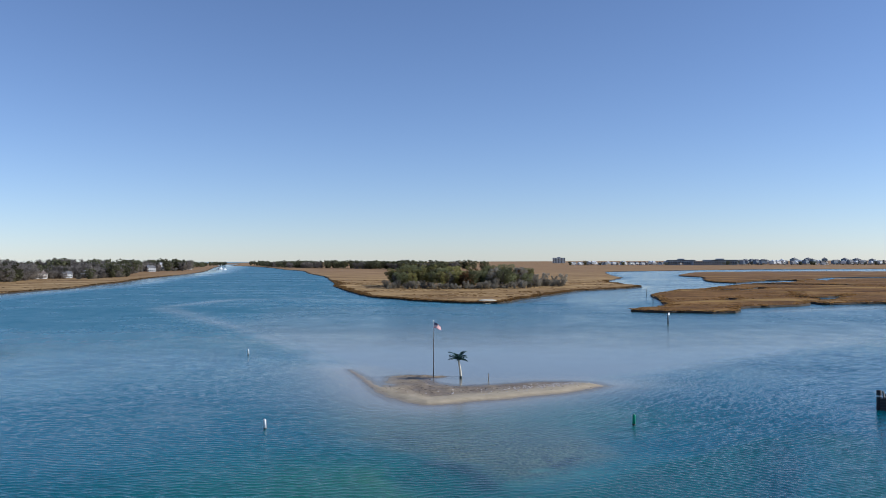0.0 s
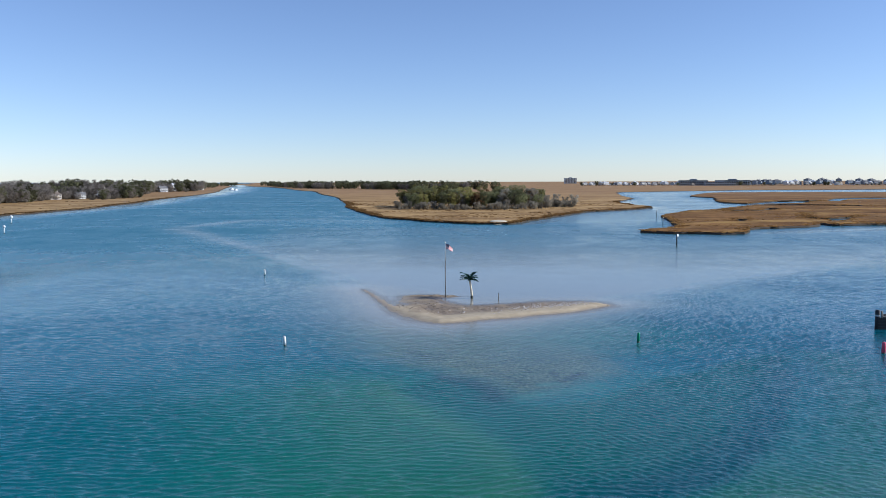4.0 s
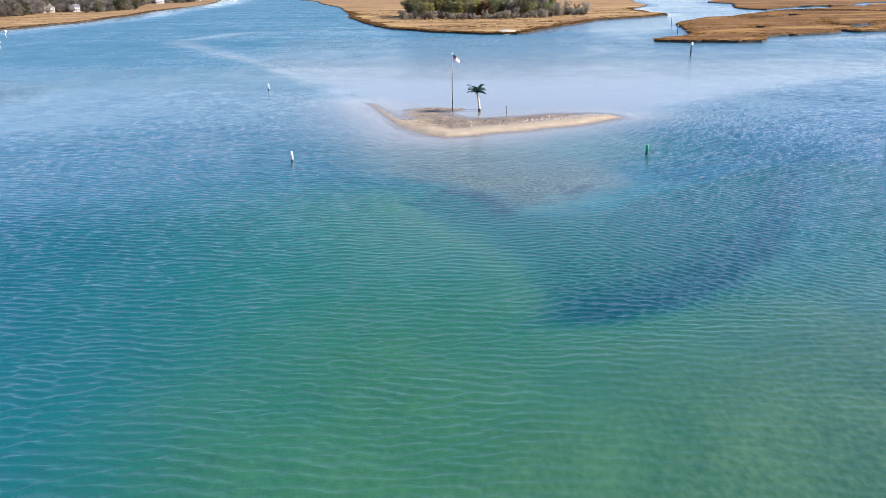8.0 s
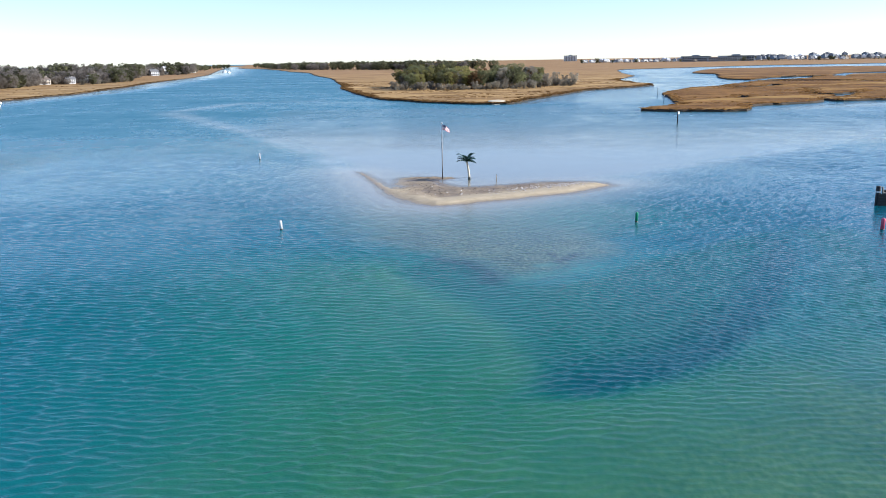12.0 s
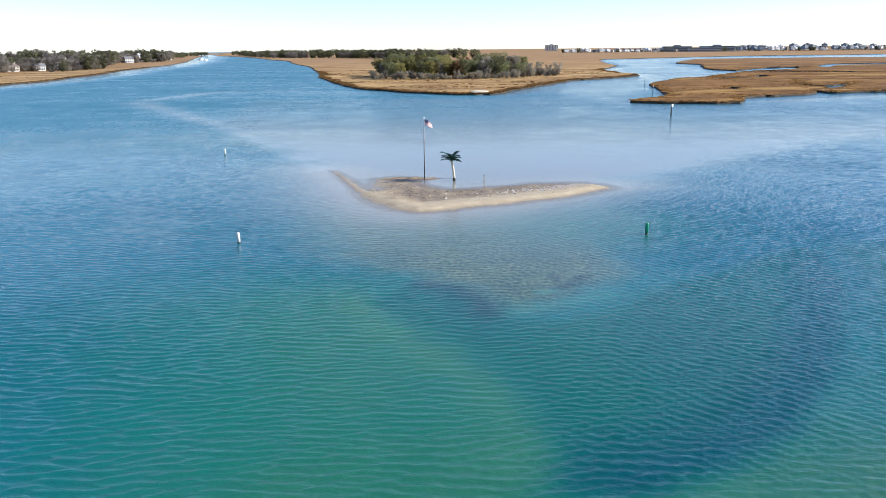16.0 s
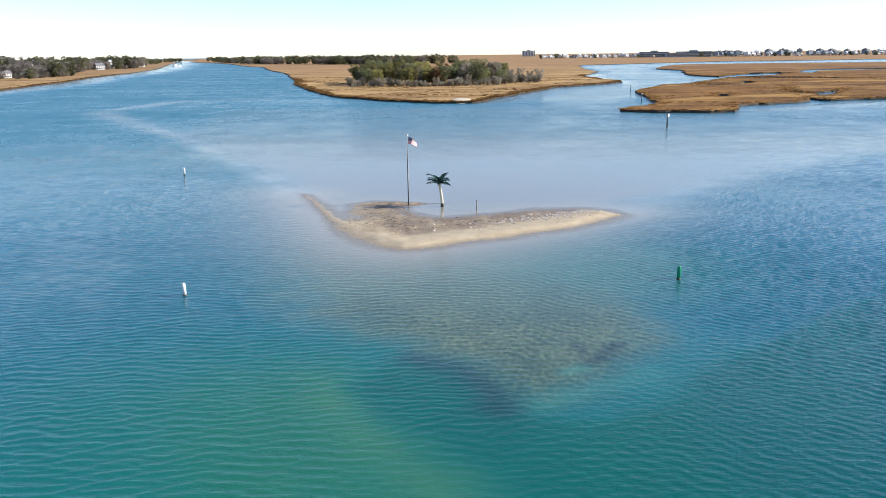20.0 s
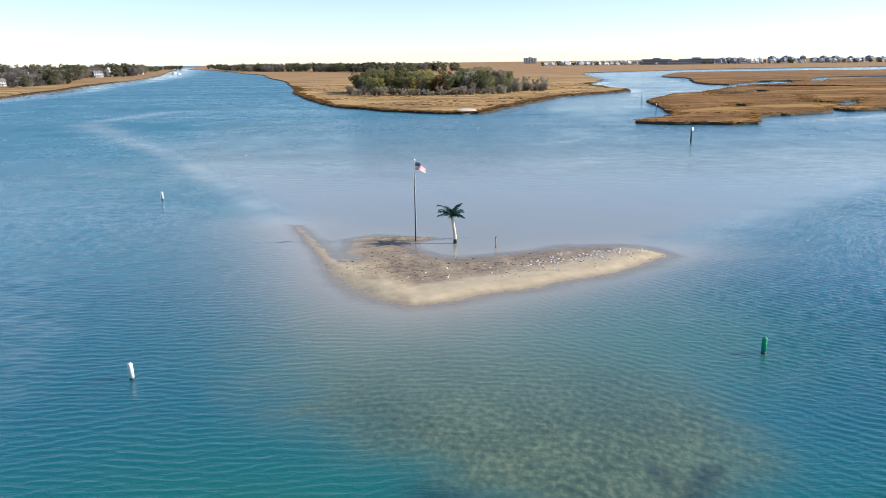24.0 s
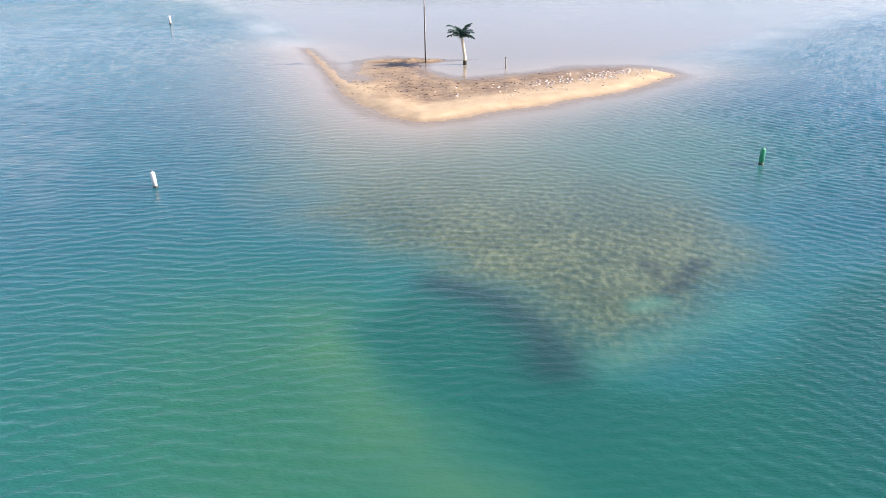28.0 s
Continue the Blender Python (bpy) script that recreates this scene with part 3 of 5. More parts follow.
    for line, w, amount in (([(-1.4, 38.2), (0.7, 36.9), (1.9, 34.9), (2.5, 32.6)], 1.1, 0.62), ([(6.7, 37.0), (7.6, 38.3), (8.9, 39.9)], 0.40, 0.55), ([(6.8, 39.9), (6.9, 38.8)], 0.32, 0.5)):
        dark = np.maximum(dark, amount * np.exp(-((distance(line, pts, False) + 0.3 * wob) / w) ** 2))
    bare = 0.40 * np.exp(-((distance([(5.6, 36.2), (6.5, 36.7)], pts, False) + 0.2 * wob) / 0.5) ** 2)
    bare = np.maximum(bare, 0.22 * np.exp(-((distance([(3.9, 32.6), (5.2, 33.2), (7.9, 34.9), (9.4, 36.0)], pts, False) + 0.3 * wob) / 0.7) ** 2))
    lull = 0.50 * np.exp(-(((x - 1.5) / 6.0) ** 2 + ((y - 27) / 7.0) ** 2)) + 0.70 * step_up(13.5 - y + 0.45 * (x - 5), 0, 7) * step_up(x, -4, 6)
    calm = (1 - 0.75 * step_up(y + 0.9 * np.minimum(x, 0), 76, 84) * shoal) * (1 - 0.80 * still) * np.clip(1.0 - 0.62 * shoal - 0.15 * weed, 0.2, 1) * (1 - np.minimum(lull, 0.72))
    # channel grows with distance only: the sky tint painted on far water
    return dict(cover=cover, shoal=shoal, foam_sheen=foam_sheen, weed=weed, grey_flat=grey, hole=hole, deep=deep, ridge=ridge, green=0.9 * green, olive=olive * (1 - 0.9 * hole), ripple=calm, channel=step_up(y - 0.4 * np.minimum(x, 0), 95, 190), murk=step_up(1 - np.maximum(shoal, edge), 0.45, 0.9) * (y < 140), fine=np.clip(weed + 0.7 * grey, 0, 1), dark=dark, bare_sand=bare,
                gusty=(0.06 + 0.30 * step_up(y, 50, 200)) * (1 - still), rim=0.8 * edge, chop=np.clip(0.04 + (0.18 + 0.09 * step_up(-x, 0, 90)) * step_up(y, 62, 170) - 0.30 * still, 0.05, 1))


masks = water_masks(wp)
shaped = (1 - step_up(wp[:, 1], 95, 134)) * (1 - step_up(np.abs(wp[:, 0] - 2), 58, 76))
gust = np.clip(0.90 + 0.26 * field(wp, 0.09, 9.0), 0.5, 1.25) * (1 + 0.24 * step_up(-wp[:, 0], 0, 14) * step_up(42 - wp[:, 1], 0, 26)) * (1.22 - (0.66 * step_up(wp[:, 1], 8, 40) + 0.16 * step_up(wp[:, 1], 42, 92)) * (1 - 0.5 * step_up(wp[:, 0], 6, 20)))
rise = WAVE * wave_height(wp) * shaped * gust * masks["ripple"] * (1 - 0.2 * masks["fine"])
co = np.column_stack([wp, rise]).astype(np.float32)
sea.data.vertices.foreach_set("co", co.ravel())
masks["open_water"] = 1 - shaped
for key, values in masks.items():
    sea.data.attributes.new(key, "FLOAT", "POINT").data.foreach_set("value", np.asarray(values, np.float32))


# ---- marshes ----
from mathutils.geometry import delaunay_2d_cdt


def marsh(name, shore, ponds, label, step_near=2.0, seed=1, interior=7.0, cover=MARSH, bank=0.45):
    """A low table of marsh: an uneven top, a dropped rim and dark mud banks down to the water."""
    rng = random.Random(seed)
    ring = smooth_ring(shore, step_near, rng)
    holes = [smooth_ring(p, step_near, rng) for p in ponds]
    verts, edges = [], []
    for loop in (ring, *holes):
        n = len(verts)
        verts += loop
        edges += [(n + i, n + (i + 1) % len(loop)) for i in range(len(loop))]
    rim = len(verts)
    box = np.asarray(ring)
    y = box[:, 1].min()
    inner = []
    while y < min(box[:, 1].max(), 1500):
        s = max(interior, (y - 150) / 28)
        for x in np.arange(max(box[:, 0].min(), -700), min(box[:, 0].max(), 900), s * 1.3):
            inner.append((x + rng.uniform(-0.4, 0.4) * s, y + rng.uniform(-0.4, 0.4) * s))
        y += s
    inner = np.asarray(inner)
    keep = inside(ring, inner)
    for hole in holes:
        keep &= ~inside(hole, inner)
    inner = inner[keep]
    keep = np.ones(len(inner), bool)
    for loop in (ring, *holes):
        keep &= distance(loop, inner) > 1.2
    verts += [tuple(p) for p in inner[keep]]
    out = delaunay_2d_cdt([Vector(v) for v in verts], edges, [], 0, 1e-4)
    co = np.array([tuple(v) for v in out[0]])
    tri = np.array([t for t in out[2] if len(t) == 3])
    mid = co[tri].mean(1)
    ok = inside(ring, mid)
    for hole in holes:
        ok &= ~inside(hole, mid)
    tri = tri[ok]
    z = bank + 0.2 + 0.22 * field(co, 0.11, seed) + 0.14 * field(co, 0.37, seed + 2)
    z[:rim] = bank + 0.1 * field(co[:rim], 0.3, seed)
    me = bpy.data.meshes.new(name)
    faces, V = tri.tolist(), np.column_stack([co, z]).tolist()
    mats = [0] * len(faces)
    n = len(V)
    foot, at = [], 0
    for which, loop in enumerate((ring, *holes)):
        p = co[at:at + len(loop)]
        along = np.roll(p, -1, 0) - np.roll(p, 1, 0)
        out = np.column_stack([along[:, 1], -along[:, 0]]) / (np.linalg.norm(along, axis=1)[:, None] + 1e-9)
        area = (p[:, 0] * np.roll(p[:, 1], -1) - np.roll(p[:, 0], -1) * p[:, 1]).sum()
        out = out * (1 if (area > 0) == (which == 0) else -1)
        foot.append(p + out * (0.32 + 0.16 * field(p, 0.5, seed))[:, None])
        at += len(loop)
    foot = np.vstack(foot)
    low = 0.34 * bank + 0.08 * field(foot, 0.7, seed + 5)
    V += np.column_stack([foot, low]).tolist()
    V += np.column_stack([foot, np.full(rim, -3.0)]).tolist()
    at = 0
    for loop in (ring, *holes):
        k = len(loop)
        for i in range(k):
            a, b = at + i, at + (i + 1) % k
            faces += [(a, n + a, n + b, b), (n + a, n + rim + a, n + rim + b, n + b)]
            mats += [1, 1]
        at += k
    me.from_pydata(V, [], faces)
    me.materials.append(cover)
    me.materials.append(MUD)
    me.polygons.foreach_set("material_index", mats)
    me.update()
    ob = tagged(new(name, me), label, "marsh", kind="structure")
    return ob, ring, holes


def tufts(name, ring, holes, bounds, count, label, seed, rim_share=1.6, tall=0.30, foot=0.4):
    """Clumps of dry cordgrass, thick along the rim."""
    rng = np.random.default_rng(seed)
    x0, y0, x1, y1 = bounds
    pts = np.column_stack([rng.uniform(x0, x1, count * 4), y0 + (y1 - y0) * rng.uniform(0, 1, count * 4) ** 1.5])
    ok = inside(ring, pts)
    for hole in holes:
        ok &= ~inside(hole, pts)
    pts = pts[ok][:count]
    edge = [p for loop in (ring, *holes) for p in loop if x0 < p[0] < x1 and y0 < p[1] < y1]
    edge = np.asarray(edge)
    pick = edge[rng.integers(0, len(edge), int(count * rim_share))] + rng.normal(0, 1.6, (int(count * rim_share), 2))
    ok = inside(ring, pick)
    for hole in holes:
        ok &= ~inside(hole, pick)
    pts = np.vstack([pts, pick[ok]])
    n = len(pts)
    a, w, h = rng.uniform(0, math.pi, n), rng.uniform(0.25, 0.8, n), rng.uniform(0.5, 1.2, n) * tall
    base = np.column_stack([pts, np.full(n, foot)])
    V, F = [], []
    for k in range(2):
        c, s = np.cos(a + k * 1.57) * w, np.sin(a + k * 1.57) * w
        lean = rng.normal(0, 0.55, (n, 2))
        zero = np.zeros(n)
        quad = np.stack([base + np.column_stack([-c, -s, zero]), base + np.column_stack([c, s, zero]),
                         base + np.column_stack([c * 1.2 + lean[:, 0], s * 1.2 + lean[:, 1], h * rng.uniform(0.7, 1, n)]),
                         base + np.column_stack([-c * 1.1 + lean[:, 0], -s * 1.1 + lean[:, 1], h])], 1)
        V.append(quad.reshape(-1, 3))
    V = np.vstack(V)
    F = np.arange(len(V)).reshape(-1, 4)
    me = bpy.data.meshes.new(name)
    me.from_pydata(V.tolist(), [], F.tolist())
    me.materials.append(GRASS)
    me.update()
    return tagged(new(name, me), label, "grass", kind="stuff")


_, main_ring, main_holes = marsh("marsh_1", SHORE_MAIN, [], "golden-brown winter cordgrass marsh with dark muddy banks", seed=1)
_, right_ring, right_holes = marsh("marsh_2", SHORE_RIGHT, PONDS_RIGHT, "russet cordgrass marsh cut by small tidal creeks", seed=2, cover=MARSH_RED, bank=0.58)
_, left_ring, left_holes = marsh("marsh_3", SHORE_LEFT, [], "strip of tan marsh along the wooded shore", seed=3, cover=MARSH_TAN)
tufts("marsh_grass", main_ring, main_holes, (-130, 240, 110, 520), 3600, "dry golden cordgrass in clumps on the marsh", 5)
tufts("marsh_grass", right_ring, right_holes, (40, 195, 300, 520), 3600, "dry russet cordgrass in clumps between creeks", 6, 0.8, foot=0.50)
tufts("marsh_grass", left_ring, left_holes, (-330, 250, -190, 720), 900, "dry tan cordgrass in clumps along the shore", 7, 2.0)


# ---- trees ----
def crown_shape(rng, clumps, leaves, leaf, flat=1.0):
    """Many small leaf cards in uneven clumps; clumps: (x, y, z, radius)."""
    V = []
    for x, y, z, r in clumps:
        n = int(leaves * (r ** 1.6))
        d = rng.normal(0, 1, (n, 3))
        d /= np.linalg.norm(d, axis=1)[:, None] + 1e-9
        c = np.array([x, y, z]) + d * (r * rng.uniform(0.35, 1.0, n) ** 0.5)[:, None] * [1, 1, flat]
        u = rng.normal(0, 1, (n, 3))
        u /= np.linalg.norm(u, axis=1)[:, None]
        v = np.cross(u, d + rng.normal(0, 0.5, (n, 3)))
        v /= np.linalg.norm(v, axis=1)[:, None] + 1e-9
        s = leaf * rng.uniform(0.5, 1.2, n)[:, None]
        V.append(np.stack([c - u * s, c + v * s * 0.6, c + u * s, c - v * s * 0.6], 1).reshape(-1, 3))
    V = np.vstack(V)
    sh = Shape()
    sh.v, sh.f = V.tolist(), np.arange(len(V)).reshape(-1, 4).tolist()
    return sh


def make_tree(name, label, category, seed, height, spread_r, start, leaf_mat, leaf=0.28, leaves=96, clump_n=20, bare=False, trunk_r=0.22, group=""):
    rng = np.random.default_rng(seed)
    t = thing(name, label, category, group=group)
    lean = rng.normal(0, 0.05, 2) * height
    top = np.array([lean[0], lean[1], height * 0.82])
    wood = Shape().tube([(0, 0, -0.6), (lean[0] * 0.2, lean[1] * 0.2, height * 0.25), tuple(top * [0.6, 0.6, 0.65]), tuple(top)], [trunk_r * 1.25, trunk_r, trunk_r * 0.6, trunk_r * 0.2], 6)
    clumps = []
    for k in range(clump_n):
        f = start + (1 - start) * (k + 0.5) / clump_n
        a = k * 2.4 + rng.uniform(-0.5, 0.5)
        env = math.sin(math.pi * min(1, 0.18 + 0.82 * (1 - (f - start) / (1 - start)) ** 0.8)) ** 0.7
        rad = spread_r * env * rng.uniform(0.35, 1.0)
        z = height * f * rng.uniform(0.93, 1.0)
        p = (lean[0] * f + rad * math.cos(a), lean[1] * f + rad * math.sin(a), z)
        r = spread_r * rng.uniform(0.26, 0.45)
        clumps.append((*p, r))
        root = (lean[0] * f * 0.6, lean[1] * f * 0.6, max(0.3, z - rad * 0.7 - height * 0.08))
        wood.tube([root, tuple((np.array(root) + p) / 2 + [0, 0, rad * 0.12]), p], [trunk_r * 0.35, trunk_r * 0.22, trunk_r * 0.08], 4, False)
        if bare:
            for _ in range(3):
                e = np.array(p) + rng.normal(0, 1, 3) * r * 0.9
                wood.tube([tuple((np.array(root) + p) / 2), tuple(e)], [trunk_r * 0.14, trunk_r * 0.05], 3, False)
    part("trunk", wood, BARK, t)
    if bare:
        sh = Shape()
        for x, y, z, r in clumps:
            n = int(leaves * r ** 1.5)
            d = rng.normal(0, 1, (n, 3)) + [0, 0, 0.5]
            d /= np.linalg.norm(d, axis=1)[:, None]
            a = np.array([x, y, z]) + rng.normal(0, 0.45, (n, 3)) * r
            b = a + d * r * rng.uniform(0.4, 0.9, n)[:, None]
            side = np.cross(d, rng.normal(0, 1, (n, 3)))
            side /= np.linalg.norm(side, axis=1)[:, None] + 1e-9
            V = np.stack([a - side * leaf * 0.3, a + side * leaf * 0.3, b], 1).reshape(-1, 3)
            sh.add(V.tolist(), np.arange(len(V)).reshape(-1, 3).tolist())
        part("crown", sh, leaf_mat, t, "bare grey twigs")
    else:
        part("crown", crown_shape(rng, clumps, leaves, leaf, 0.8), leaf_mat, t)
    return t


TREES = {
    "oak": [make_tree("live_oak_tree", "dark green live oak with a broad uneven crown", "tree", 10 + k, 13 + k, 4.6 + 0.4 * k, 0.25, (LEAVES_DARK, LEAVES_BRIGHT, LEAVES_DARK)[k], group="trees of the wooded hammock") for k in range(3)],
    "pine": [make_tree("pine_tree", "olive green pine with an open ragged crown", "tree", 20 + k, 16 + k, 3.4, 0.42, LEAVES_OLIVE, 0.27, 100, 18, group="trees of the wooded hammock") for k in range(2)],
    "rust": [make_tree("oak_tree", "rusty brown oak that keeps dead leaves", "tree", 30, 12, 3.8, 0.25, LEAVES_RUST, 0.27, 92, 16, group="trees of the wooded hammock")],
    "bare": [make_tree("bare_tree", "leafless grey-brown tree with fine twigs", "tree", 40 + k, 11 + 2 * k, 4.2, 0.2, TWIGS, 0.5, 60, 18, True, group="trees of the wooded hammock") for k in range(3)],
    "far_oak": [make_tree("live_oak_tree", "dull green broad-crowned tree on the far shore", "tree", 60 + k, 13 + k, 5.0, 0.12, LEAVES_FAR, 0.74, 17, group="trees of the far wooded shore") for k in range(2)],
    "far_pine": [make_tree("pine_tree", "olive green pine on the far shore", "tree", 70 + k, 16, 3.8, 0.3, LEAVES_FAR, 0.7, 18, 16, group="trees of the far wooded shore") for k in range(2)],
    "far_bare": [make_tree(name, "leafless grey-brown tree with a dense round crown of twigs", "tree", 80 + k, 11 + 2 * k, 4.6, 0.1, TWIGS_DARK, 0.55, 40, 17, True, group="trees of the far wooded shore")
                 for k, name in enumerate(("leafless_oak_tree", "leafless_maple_tree"))],
    "shrub": [make_tree("bare_shrub", "low leafless grey shrub at the marsh edge", "shrub", 50 + k, 4.5, 2.8, 0.12, TWIGS, 0.4, 45, 16, True, 0.1, group="shrubs at the edge of the trees") for k in range(2)],
}
FIRST = {id(t): True for ts in TREES.values() for t in ts}


def plant(kind, x, y, z, size, rng, group="", wide=1.0):
    proto = rng.choice(TREES[kind])
    m = pose(x, y, z, 0, 0, rng.uniform(0, 360)) @ Matrix.Diagonal((size * wide * rng.uniform(0.9, 1.15), size * wide * rng.uniform(0.9, 1.15), size, 1))
    if FIRST.pop(id(proto), None):
        proto.matrix_basis = m
        t = proto
    else:
        t = copy_thing(proto, m)
        t.matrix_basis = m
    if group:
        t["group"] = group
    return t


rng = random.Random(8)
# the wooded hammock on the middle marsh
for k in range(84):
    x = -40 + 72 * rng.random()
    depth = rng.random() ** 1.2
    y = 365 + 46 * depth + 0.006 * (x + 5) ** 2
    kind = rng.choices(["oak", "pine", "rust", "bare"], [5.0, 3.4, 1.9, 2.6])[0]
    edge = min(1, 0.62 + min(x + 44, 36 - x) / 24)
    tall = {"oak": 0.71, "pine": 0.62, "rust": 0.74, "bare": 0.68}[kind]
    plant(kind, x, y, 0.5, tall * edge * rng.uniform(0.82, 1.08) * (0.80 + 0.3 * depth), rng, wide=1.2)
for k in range(52):
    x = -40 + 86 * (k + rng.random()) / 52
    y = 360 + rng.uniform(-2, 10) + (0 if x < 24 else (x - 24) * 2.2)
    kind = rng.choice(["shrub", "bare", "bare"])
    plant(kind, x, y, 0.5, rng.uniform(0.3, 0.62) if kind == "shrub" else rng.uniform(0.2, 0.34), rng, wide=rng.uniform(1.0, 1.7))
for k in range(20):
    kind = rng.choice(["shrub", "shrub", "bare"])
    plant(kind, 26 + 24 * rng.random(), rng.uniform(385, 430), 0.5, rng.uniform(0.5, 0.75) if kind == "shrub" else rng.uniform(0.3, 0.5), rng, wide=1.3)


# gaps in the trees through which the front of a house shows
HOUSE_FRONTS = [(-315, 577), (-305, 596), (-300, 612), (-385, 900), (-372, 930), (-392, 985), (-428, 972), (-413, 983), (-383, 987), (-414, 1134)]


def open_to_water(p):
    for x, y in HOUSE_FRONTS:
        d = Vector((x, y + 22, 0))
        far, d = d.length, d.normalized()
        q = Vector((p.x, p.y + 22, 0))
        if far - 40 < q.dot(d) < far + 5 and (q - d * q.dot(d)).length < 2.7 * (0.8 + far / 3000):
            return True
    return False


def wood_line(points, count, deep, kinds, weights, sizes, group, seed):
    """A belt of trees behind a line of points."""
    rng = random.Random(seed)
    pts = [Vector((*p, 0)) for p in points]
    lengths = [(b - a).length for a, b in zip(pts, pts[1:])]
    for k in range(count):
        s = (k + rng.random()) / count * sum(lengths)
        i = 0
        while i < len(lengths) - 1 and s > lengths[i]:
            s -= lengths[i]
            i += 1
        d = (pts[i + 1] - pts[i]).normalized()
        p = pts[i] + d * s
        away = Vector((d.y, -d.x, 0))
        if away.dot(p) < 0:
            away = -away
        p = p + away * deep * rng.random() ** 1.4
        if open_to_water(p):
            continue
        plant(rng.choices(kinds, weights)[0], p.x, p.y, 0.5, rng.uniform(*sizes), rng, group, 1.35)


wood_line([(-420, 1620), (-330, 1400), (-300, 1310), (-237, 1255), (-180, 1205), (-102, 1045), (-20, 1040)], 150, 60, ["far_bare", "far_oak", "far_pine"], [5, 4, 2], (0.60, 0.84), "trees of the far wooded shore", 21)
wood_line([(-300, 1345), (-237, 1290), (-180, 1240), (-102, 1085), (20, 1080)], 60, 30, ["far_oak"], [1], (0.74, 0.9), "trees of the far wooded shore", 26)
wood_line([(-560, 2050), (-420, 1620)], 30, 30, ["far_oak", "far_pine"], [1, 1], (0.5, 0.75), "trees of the far wooded shore", 22)
wood_line([(-345, 400), (-290, 462), (-304, 540), (-312, 580), (-303, 606), (-302, 655), (-286, 668)], 150, 26, ["far_bare", "far_oak", "shrub"], [8, 0.5, 0.8], (0.5, 0.85), "trees round the waterside houses", 23)
wood_line([(-380, 420), (-330, 480), (-344, 560), (-346, 640), (-330, 690), (-345, 760)], 120, 50, ["far_oak", "far_bare", "far_pine"], [1, 5, 0.3], (0.9, 1.1), "trees round the waterside houses", 27)
wood_line([(-285, 434), (-291, 466), (-289, 490), (-288, 516)], 26, 14, ["far_bare", "far_oak", "far_pine"], [4, 2, 1], (0.6, 0.95), "trees round the waterside houses", 33)
wood_line([(-272, 558), (-273, 592), (-280, 650)], 22, 14, ["far_bare", "far_oak", "shrub"], [4, 2, 2], (0.5, 0.8), "trees round the waterside houses", 34)
wood_line([(-312, 690), (-330, 780), (-365, 880)], 80, 50, ["far_bare", "far_oak", "far_pine"], [4, 2, 1], (0.6, 0.95), "trees round the waterside houses", 28)
wood_line([(-372, 880), (-360, 916), (-350, 980), (-434, 1262)], 170, 70, ["far_bare", "far_oak", "far_pine", "shrub"], [5, 3, 1, 1], (0.65, 1.0), "trees round the waterside houses", 24)
wood_line([(-440, 1290), (-500, 1500), (-604, 1870), (-740, 2290)], 110, 40, ["far_oak", "far_pine"], [1, 1], (0.4, 0.62), "trees of the far left shore", 25)


# ---- things on and round the sandbar ----
PALM_TRUNK = plain("cream_painted_metal", (0.50, 0.44, 0.33), (0.66, 0.60, 0.47), 0.6, 3.0)
PALM_LEAF = plain("green_painted_metal", (0.006, 0.034, 0.026), (0.016, 0.066, 0.048), 0.45, 3.0, bump=0.05, per_object=0.4)
DARK_STEEL = plain("weathered_steel", (0.035, 0.036, 0.038), (0.085, 0.082, 0.078), 0.55, 3.0, 0.3)
ALUMINIUM = plain("dull_aluminium", (0.40, 0.41, 0.42), (0.55, 0.56, 0.57), 0.4, 2.0, 0.7, 0.05)
WHITE_PAINT = plain("white_buoy_plastic", (0.70, 0.70, 0.68), (0.84, 0.84, 0.82), 0.45, 2.0, bump=0.05)
GREEN_PAINT = plain("green_buoy_plastic", (0.012, 0.23, 0.12), (0.025, 0.36, 0.19), 0.4, 2.0, bump=0.05)
RED_PAINT = plain("faded_red_plastic", (0.56, 0.070, 0.125), (0.70, 0.120, 0.185), 0.5, 2.0, bump=0.05)
WEED_DARK = plain("wet_algae", (0.012, 0.016, 0.010), (0.035, 0.040, 0.025), 0.5, 4.0)
WET_WOOD = plain("tarred_wood", (0.009, 0.008, 0.010), (0.024, 0.021, 0.021), 0.6, 2.0, bump=0.5, stretch=(1, 1, 0.15))
GREY_WOOD = plain("weathered_wood", (0.20, 0.18, 0.15), (0.34, 0.31, 0.27), 0.85, 2.0, bump=0.4, stretch=(1, 1, 0.15))
FLAG_RED = plain("red_cloth", (0.42, 0.020, 0.028), (0.55, 0.030, 0.040), 0.8, 4.0, bump=0.1)
FLAG_WHITE = plain("white_cloth", (0.72, 0.70, 0.68), (0.82, 0.80, 0.78), 0.8, 4.0, bump=0.1)
FLAG_BLUE = plain("navy_cloth", (0.012, 0.018, 0.070), (0.020, 0.028, 0.100), 0.8, 4.0, bump=0.1)


